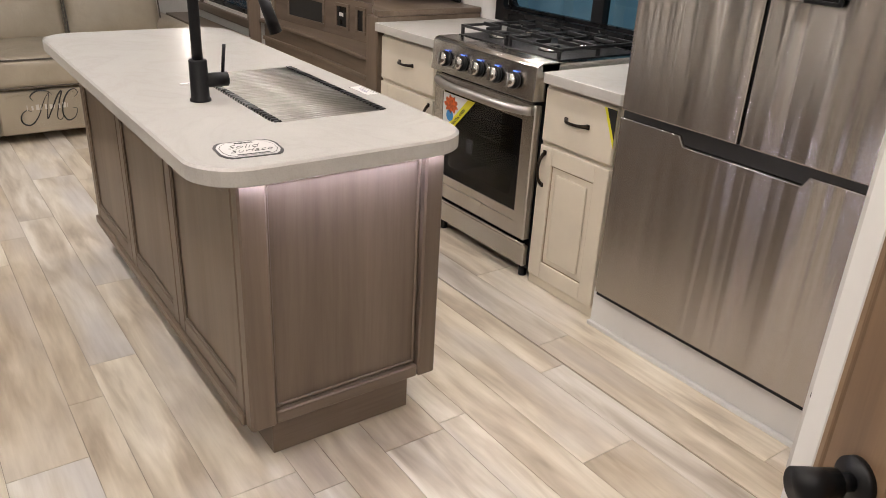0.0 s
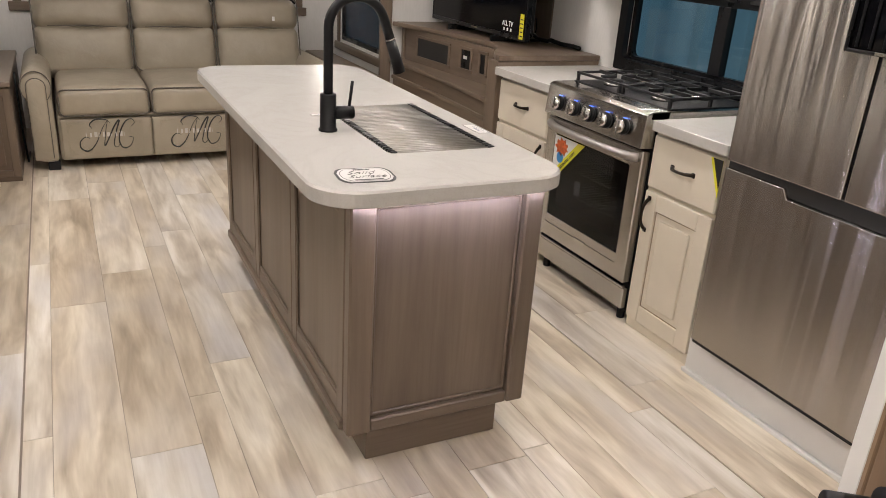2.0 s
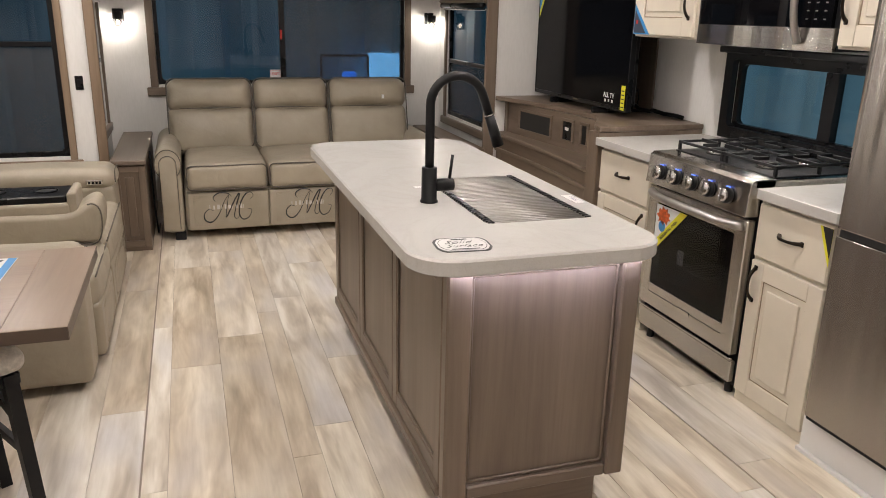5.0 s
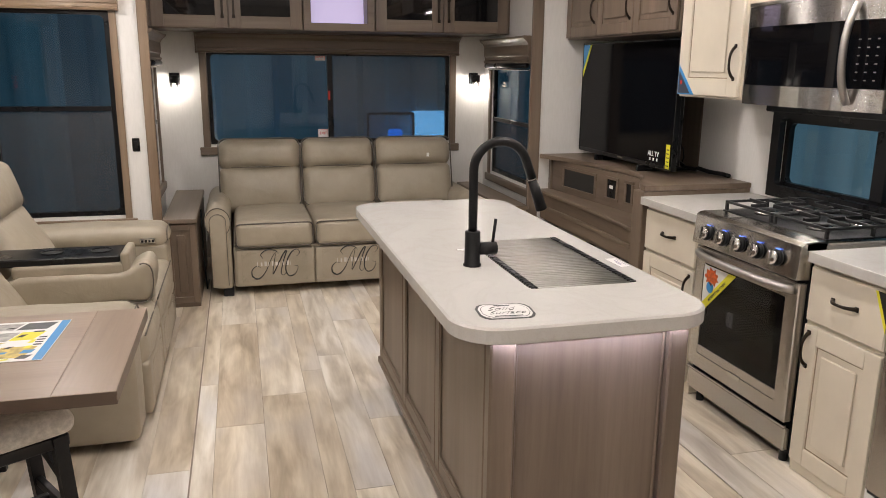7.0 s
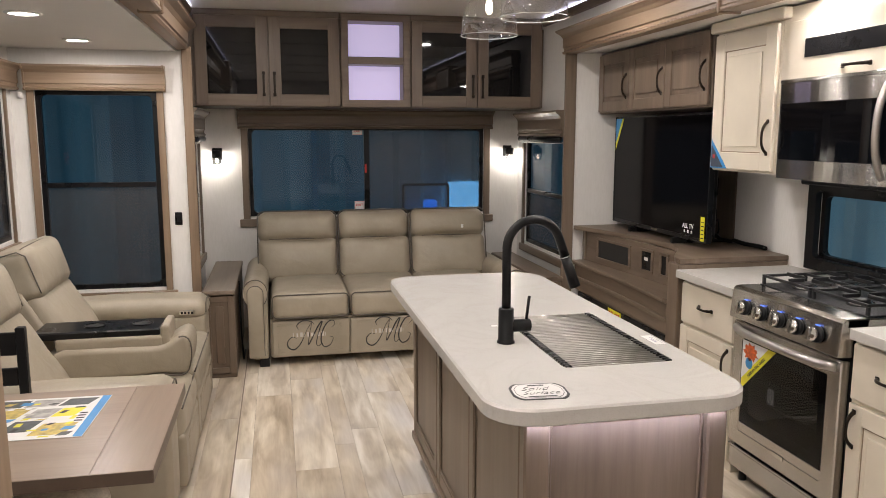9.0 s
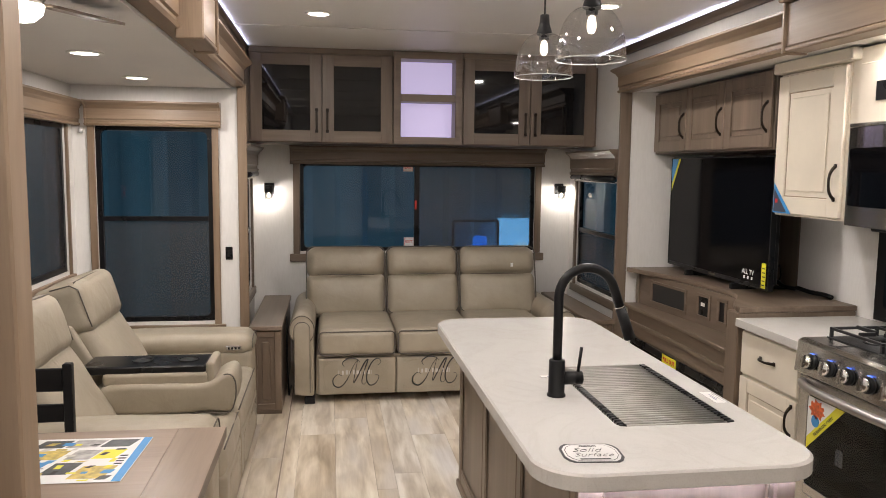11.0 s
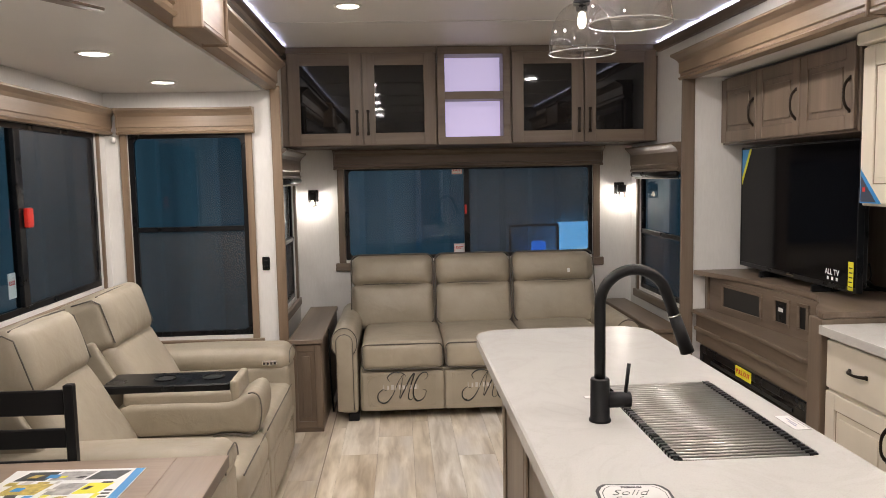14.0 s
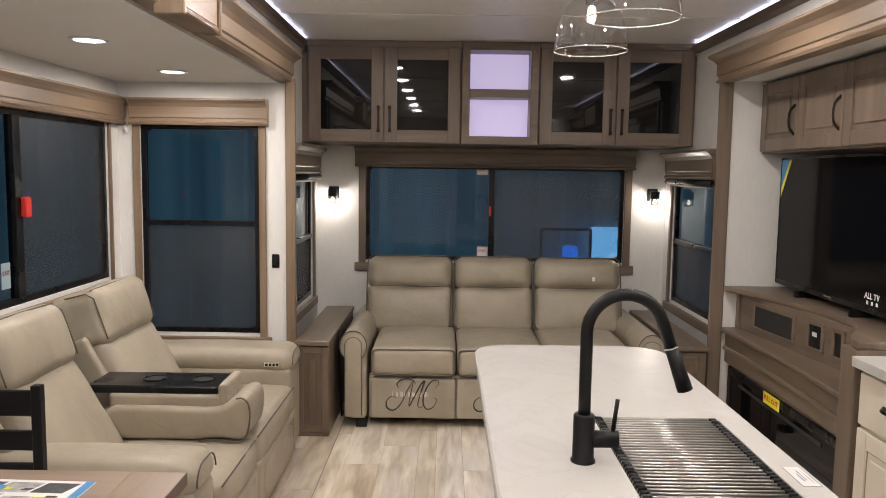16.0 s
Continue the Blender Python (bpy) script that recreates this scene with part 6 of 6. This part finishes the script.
def make_flyer():
    g = thing("brochure", "printed brochure with pictures lying on the table", "brochure", (-0.66, 2.28, 0.752))
    m = Matrix.Translation((-0.70, 2.275, 0.7535)) @ pose(0, 0, 0, 0, 0, -2)
    dark, gold, grey = plain("dark_picture", (0.05, 0.055, 0.06), 0.4, vary=0.6, scale=40), plain("gold_picture", (0.55, 0.42, 0.1), 0.4, vary=0.4, scale=40), plain("grey_picture", (0.38, 0.37, 0.36), 0.4, vary=0.5, scale=30)

    def lay(name, x0, x1, y0, y1, z0, z1, mat, skew=0.0, label=""):
        bm = prism([(x0, y0), (x1, y0), (x1 + skew, y1), (x0 + skew, y1)], "z", z0, z1)
        bmesh.ops.transform(bm, matrix=m, verts=bm.verts)
        part(name, bm, mat, g, label)

    lay("sheet", -0.19, 0.19, -0.182, 0.182, 0, 0.0008, PAPER)
    lay("band", 0.163, 0.189, -0.18, 0.18, 0.001, 0.0013, BLUE, 0, "blue edge band")
    for (x0, x1, y0, y1, mt) in ((0.045, 0.135, 0.10, 0.165, dark), (-0.06, 0.035, 0.10, 0.165, grey), (-0.16, -0.07, 0.10, 0.165, dark), (0.05, 0.12, 0.0, 0.075, YELLOW), (-0.03, 0.045, -0.005, 0.075, grey), (-0.16, -0.05, 0.0, 0.075, gold),
                                 (0.03, 0.13, -0.155, -0.06, gold), (-0.06, 0.02, -0.12, -0.03, dark), (-0.17, -0.08, -0.09, -0.02, BLUE)):
        lay("picture", x0, x1, y0, y1, 0.001, 0.0013, mt, 0.02)
    rng = random.Random(3)
    mats = (dark, grey, gold, BLUE, YELLOW, PALEPRINT, INK)
    for i in range(7):
        for j in range(7):
            if rng.random() < 0.7:
                x, y = -0.175 + i * 0.047 + rng.uniform(-0.006, 0.006), -0.17 + j * 0.048 + rng.uniform(-0.006, 0.006)
                lay("picture", x, x + rng.uniform(0.012, 0.034), y, y + rng.uniform(0.008, 0.030), 0.0015, 0.0017, rng.choice(mats), rng.uniform(-0.004, 0.016))
    for k in range(4):
        lay("print_bar", 0.132, 0.155, -0.05 + k * 0.022, -0.04 + k * 0.022, 0.001, 0.0013, INK)
    bm = cyl((-0.10, -0.13, 0.001), (-0.10, -0.13, 0.0014), 0.042, seg=24)
    bmesh.ops.transform(bm, matrix=m, verts=bm.verts)
    part("seal", bm, YELLOW, g, "round yellow seal")
    bm = cyl((-0.10, -0.13, 0.0015), (-0.10, -0.13, 0.0018), 0.034, seg=24)
    bmesh.ops.transform(bm, matrix=m, verts=bm.verts)
    part("seal_face", bm, gold, g)


make_flyer()


def make_chair(base, label):
    """A black wooden chair with a ladder back and a padded seat, built facing -y at the origin."""
    g = thing("dining_chair", label, "chair", (0, 0, 0), group="chairs round the table")
    w, d, h = 0.22, 0.21, 0.47
    part("seat", soft(-w, w, -d, d, h - 0.045, h + 0.03, 0.032, (0, 0, 0.012)), FABRIC, g, "grey patterned fabric seat", True)
    part("seat_frame", box(-w + 0.012, w - 0.012, -d + 0.012, d - 0.012, h - 0.10, h - 0.046, 0.004), BLACK, g)
    for sx in (-1, 1):
        part("leg", prism([(sx * (w - 0.055), h - 0.05), (sx * (w - 0.015), h - 0.05), (sx * (w + 0.005), 0), (sx * (w - 0.027), 0)], "y", -d + 0.012, -d + 0.045), BLACK, g)
        part("leg", box(sx * (w - 0.02) - 0.017, sx * (w - 0.02) + 0.017, d - 0.045, d - 0.01, 0, 0.895, 0.004), BLACK, g)
        part("stretcher", box(sx * (w - 0.02) - 0.011, sx * (w - 0.02) + 0.011, -d + 0.045, d - 0.046, 0.17, 0.20, 0.003), BLACK, g)
    part("stretcher", box(-w + 0.04, w - 0.04, -0.012, 0.012, 0.173, 0.197, 0.003), BLACK, g)
    for z0, z1 in ((0.785, 0.875), (0.665, 0.735), (0.56, 0.62)):
        part("slat", box(-w + 0.038, w - 0.038, d - 0.034, d - 0.016, z0, z1, 0.004), BLACK, g)
    g.matrix_basis = base
    return g


make_chair(pose(-1.115, 2.735, 0, 0, 0, 0), "black ladder-back dining chair with a grey padded seat")


def make_stool():
    g = thing("dining_stool", "black wooden stool with a grey padded seat under the table", "stool", (0, 0, 0))
    w, d, h = 0.20, 0.17, 0.565
    part("seat", soft(-w, w, -d, d, h - 0.05, h + 0.025, 0.034, (0, 0, 0.012)), FABRIC, g, "grey patterned fabric seat", True)
    part("seat_frame", box(-w + 0.02, w - 0.02, -d + 0.02, d - 0.02, h - 0.09, h - 0.051, 0.004), BLACK, g)
    for sx in (-1, 1):
        for sy in (-1, 1):
            part("leg", prism([(sx * (w - 0.07), h - 0.052), (sx * (w - 0.03), h - 0.052), (sx * (w + 0.0), 0), (sx * (w - 0.035), 0)], "y", sy * (d - 0.03) - 0.018, sy * (d - 0.03) + 0.018), BLACK, g)
        part("stretcher", box(sx * (w - 0.035) - 0.011, sx * (w - 0.035) + 0.011, -d + 0.05, d - 0.05, 0.24, 0.27, 0.003), BLACK, g)
        part("brace", prism([(-d + 0.05, 0.36), (-d + 0.05, 0.39), (d - 0.05, h - 0.10), (d - 0.05, h - 0.13)], "x", sx * (w - 0.045) - 0.01, sx * (w - 0.045) + 0.01), BLACK, g)
    part("stretcher", box(-w + 0.05, w - 0.05, -0.012, 0.012, 0.243, 0.267, 0.003), BLACK, g)
    g.matrix_basis = pose(-0.70, 2.13, 0, 0, 0, 32)


make_stool()


# ==== lamps and fittings ====
def downlight(x, y, z, power=9.0):
    g = thing("ceiling_light", "round recessed ceiling light, lit", "light", (x, y, z), group="ceiling lights")
    part("trim_ring", lathe([(0.058, 0.0), (0.078, 0.0), (0.078, -0.004), (0.062, -0.008), (0.058, -0.006)], (x, y, z), 28, closed=True), WHITE, g, "", True)
    part("diffuser", cyl((x, y, z - 0.001), (x, y, z - 0.005), 0.0575, seg=28), LAMPW, g, "glowing diffuser")
    lamp("AREA", "downlight_lamp", Matrix.Translation((x, y, z - 0.012)), power, WARM, disk=0.11)


POWER = 12.7
downlight(-1.01, 4.54, SLC, POWER * 0.7)
downlight(-1.00, 3.56, SLC, POWER * 0.7)
downlight(2.282, 2.62, SRC, POWER * 0.55)
for y in (4.42, 3.55, 2.65, 1.75, 0.85, -0.05):
    downlight(0.02, y, ZC, POWER * 0.62)
for y, share in ((3.9, 1.25), (1.9, 1.1), (-0.1, 0.7)):
    downlight(1.55, y, ZC, POWER * share)


def sconce(x, z):
    Y = YB
    g = thing("wall_sconce", "black wall sconce with a glass cup, lit", "sconce", (x, Y, z), group="wall sconces")
    part("backplate", box(x - 0.04, x + 0.04, Y - 0.012, Y - 0.0005, z - 0.02, z + 0.075, 0.003), BLACK, g)
    part("arm", box(x - 0.014, x + 0.014, Y - 0.075, Y - 0.0125, z + 0.005, z + 0.03, 0.003), BLACK, g)
    part("cup", lathe([(0.0, 0.055), (0.036, 0.055), (0.036, 0.0), (0.0, 0.0)], (x, Y - 0.085, z), 24), BLACK, g, "", True)
    s = part("glass_shade", lathe([(0.0335, 0.0), (0.036, 0.0), (0.036, -0.055), (0.0335, -0.055)], (x, Y - 0.085, z - 0.001), 24, closed=True), CLEAR, g, "clear glass cup", True)
    s.visible_shadow = False
    part("bulb", lathe([(0.0, -0.045), (0.012, -0.04), (0.015, -0.028), (0.010, -0.008), (0.0, -0.003)], (x, Y - 0.085, z), 14), BULB, g, "glowing bulb", True).visible_shadow = False
    lamp("POINT", "sconce_lamp", Matrix.Translation((x, Y - 0.085, z - 0.026)), 2.6, (1.0, 0.92, 0.83), radius=0.010)


sconce(-0.412, 1.44)
sconce(2.06, 1.455)


def pendant(x, y, z):
    g = thing("pendant_light", "clear glass dome pendant with a lit bulb", "pendant", (x, y, z), group="pendants over the island")
    prof = []
    for k in range(11):
        a = radians(90 * k / 10)
        prof.append((0.112 * math.cos(a * 0.93) ** 0.8, 0.165 * math.sin(a)))
    own = bmesh.new()
    lathe(prof, (x, y, z), 40, own)
    bmesh.ops.delete(own, geom=[f for f in own.faces if len(f.verts) > 4], context="FACES_ONLY")
    sh = part("shade", own, CLEAR, g, "clear glass dome", True)
    sh.visible_shadow = False
    part("rim", lathe([(0.1113, -0.0022), (0.1135, -0.0022), (0.1135, 0.0004), (0.1113, 0.0004)], (x, y, z), 40, closed=True), RIM_GLINT, g, "", True).visible_shadow = False
    part("socket", lathe([(0.0, 0.235), (0.017, 0.235), (0.020, 0.20), (0.030, 0.17), (0.030, 0.16), (0.019, 0.155), (0.019, 0.141), (0.0, 0.141)], (x, y, z), 24), BLACK, g, "black socket", True)
    part("bulb", lathe([(0.0, 0.080), (0.009, 0.084), (0.0145, 0.097), (0.0145, 0.115), (0.010, 0.134), (0.0, 0.14)], (x, y, z), 20), BULB, g, "glowing bulb", True).visible_shadow = False
    part("cord", cyl((x, y, z + 0.23), (x, y, ZC - 0.02), 0.004, seg=8), BLACK, g)
    part("canopy", lathe([(0.0, 0.0), (0.06, 0.0), (0.06, -0.012), (0.05, -0.022), (0.0, -0.022)], (x, y, ZC), 28), BLACK, g, "", True)
    lamp("POINT", "pendant_lamp", Matrix.Translation((x, y, z + 0.118)), 2.2, WARM, radius=0.010)


pendant(0.905, 2.82, 2.013)
pendant(0.905, 2.27, 2.004)


def make_fan():
    x, y = -0.775, 2.205
    g = thing("ceiling_fan", "small brown ceiling fan with a light bowl, at rest", "fan", (x, y, SLC))
    part("hub", lathe([(0.0, 0.0), (0.07, 0.0), (0.075, -0.03), (0.06, -0.055), (0.0, -0.055)], (x, y, SLC), 28), BRONZE, g, "", True)
    part("light_bowl", lathe([(0.0, -0.105), (0.04, -0.10), (0.062, -0.08), (0.068, -0.056), (0.0, -0.056)], (x, y, SLC), 28), LAMPW, g, "glowing light bowl", True)
    for k in range(3):
        m = Matrix.Translation((x, y, SLC - 0.042)) @ pose(0, 0, 0, 0, 0, 62 + 120 * k) @ pose(0, 0, 0, 9, 0, 0)
        bm = prism(rounded(0.07, 0.365, -0.055, 0.055, 0.02, 4), "z", -0.004, 0.004)
        bmesh.ops.transform(bm, matrix=m, verts=bm.verts)
        part("blade", bm, WOOD_X, g, "dark wooden blade")


make_fan()
sw = thing("wall_switch", "black two-way switch on the slide-out end wall", "switch", (-0.578, YE, 1.08))
part("plate", box(-0.601, -0.555, YE - 0.008, YE - 0.0005, 1.035, 1.12, 0.004), PLASTIC, sw)
part("rocker", box(-0.589, -0.567, YE - 0.013, YE - 0.0085, 1.055, 1.10, 0.003), BLACK, sw)


sn = thing("wall_sensor", "small white sensor under the valance corner", "sensor", (-1.44, YE, 1.865))
part("case", lathe([(0, 0.018), (0.013, 0.018), (0.016, 0.0), (0.013, -0.018), (0, -0.018)], (-1.47, YE - 0.018, 1.865), 16), WHITE, sn, "", True)


def make_door():
    """A door that stands open beside the passage."""
    g = thing("door_1", "brown oak passage door standing open with a black knob", "door", (0.80, 0.15, 0), kind="structure")
    d = Vector((0.44, 0.90, 0)).normalized()
    far = Vector((0.903, 0.316, 0))
    m = Matrix(((d.x, -d.y, 0, far.x), (d.y, d.x, 0, far.y), (0, 0, 1, 0), (0, 0, 0, 1)))   # local x runs to the free edge, y out of the seen face

    def put(name, args, mat, label="", r=0.004):
        bm = box(*args, r)
        bmesh.ops.transform(bm, matrix=m, verts=bm.verts)
        return part(name, bm, mat, g, label)

    put("edge_bead", (0.0005, 0.0135, -0.035, 0.0, 0.02, 2.0), DOORWOOD, "", 0.003)
    put("edge_strip", (0.014, 0.052, -0.035, -0.002, 0.0, 2.02), WHITE, "white strip along the free edge", 0.002)
    put("leaf", (-0.62, 0.0, -0.035, -0.004, 0.02, 2.0), DOORWOOD)
    put("stile", (-0.10, 0.0, -0.004, 0.0, 0.02, 2.0), DOORWOOD)
    put("stile", (-0.62, -0.52, -0.004, 0.0, 0.02, 2.0), DOORWOOD)
    for z0, z1 in ((0.02, 0.2), (0.95, 1.07), (1.88, 2.0)):
        put("rail", (-0.52, -0.10, -0.0038, 0.0, z0, z1), DOORWOOD)
    k = part("knob", cyl(m @ Vector((-0.06, 0.0, 0.925)), m @ Vector((-0.06, 0.010, 0.925)), 0.029, seg=28), BLACK, g, "round black rose and knob", True)
    part("neck", cyl(m @ Vector((-0.06, 0.010, 0.925)), m @ Vector((-0.06, 0.03, 0.925)), 0.011, seg=20), BLACK, k, "", True)
    part("grip", cyl(m @ Vector((-0.06, 0.028, 0.925)), m @ Vector((-0.06, 0.078, 0.925)), 0.017, 0.022, seg=24), BLACK, k, "", True)
    part("latch_plate", cyl(m @ Vector((0.0525, -0.018, 0.96)), m @ Vector((0.055, -0.018, 0.96)), 0.013, seg=20), BLACK, g, "", True)


make_door()

# seen through the rear window: a lit doorway and a barrel; vehicle and barrel glow in place of hall light
hd = thing("hall_doorway", "bright pale blue doorway in the far hall wall", "doorway", (2.05, 8.55, -0.3))
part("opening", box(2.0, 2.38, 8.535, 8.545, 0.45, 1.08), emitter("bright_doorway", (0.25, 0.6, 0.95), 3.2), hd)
part("vehicle", prism(rounded(2.2, 2.37, 0.48, 0.80, 0.05, 4), "y", 8.52, 8.53), emitter("glowing_pale_vehicle", (0.5, 0.75, 0.95), 3.0), hd)
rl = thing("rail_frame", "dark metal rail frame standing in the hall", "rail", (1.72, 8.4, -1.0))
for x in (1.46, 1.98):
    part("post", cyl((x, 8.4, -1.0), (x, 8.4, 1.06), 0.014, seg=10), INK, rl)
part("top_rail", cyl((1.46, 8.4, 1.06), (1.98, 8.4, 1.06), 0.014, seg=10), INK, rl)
br = thing("blue_barrel", "blue plastic barrel outside, glowing in place of hall light", "barrel", (1.75, 8.3, -1.0))
part("drum", lathe([(0, 0), (0.08, 0), (0.085, 0.1), (0.08, 0.5), (0.085, 0.6), (0.08, 1.88), (0.06, 1.895), (0, 1.895)], (1.75, 8.3, -1.0), 20), emitter("glowing_blue_drum", (0.02, 0.18, 0.8), 3.0), br, "", True)


# ==== floor ====
def lay_floor():
    f = tagged(new("floor", mesh_of("floor", box(SL - T, SR + T, YF - T, YB + T, -0.06, -0.004), plain("dark_joint", (0.27, 0.225, 0.18), 0.7))), "weathered beige and grey vinyl plank floor", "floor", "", "structure")
    rng = random.Random(7)
    L, shared = 1.435, {}

    def plank(x0, x1, y0, y1):
        w, l = round(x1 - x0, 3), round(y1 - y0, 3)
        if (w, l) not in shared:
            bm = box(-w / 2 + 0.0006, w / 2 - 0.0006, -l / 2 + 0.0006, l / 2 - 0.0006, -0.006, 0.0, 0.0009)
            shared[(w, l)] = mesh_of("plank", bm, FLOOR)
        p = new("plank", shared[(w, l)])
        p.matrix_basis = Matrix.Translation(((x0 + x1) / 2, (y0 + y1) / 2, 0))
        hang(p, f)

    def column(a, b, joint):
        """One run of planks between x = a and b, with an end joint at y = joint."""
        y = joint - math.ceil((joint - YF + T) / L) * L
        while y < YB:
            c, d = max(y, YF - T), min(y + L, YB + T)
            if d - c > 0.02:
                plank(a, b, c, d)
            y += L

    WIDE, MID, SLIM = 0.212, 0.153, 0.105
    runs, x = [], -0.36
    for w in (WIDE, SLIM, MID, WIDE, WIDE, SLIM, MID, WIDE):
        runs.append((max(x - w, SL - T), x, rng.uniform(0, L)))
        x -= w
    runs += [(-0.36, -0.195, 1.31), (-0.189, -0.105, 2.16), (-0.105, 0.107, 3.10), (0.107, 0.319, 1.96), (0.319, 0.424, 2.24), (0.424, 0.577, 2.44), (0.577, 0.789, 3.03)]
    x = 0.789
    for w in (SLIM, MID, WIDE, SLIM, MID, WIDE, MID):
        runs.append((x, min(x + w, 1.838), rng.uniform(0, L)))
        x += w
    x = 1.844
    for w in (MID, WIDE, SLIM, WIDE, WIDE, MID):
        runs.append((x, min(x + w, SR + T), rng.uniform(0, L)))
        x += w
    for a, b, joint in runs:
        if b - a > 0.01:
            column(a, b, joint)


lay_floor()
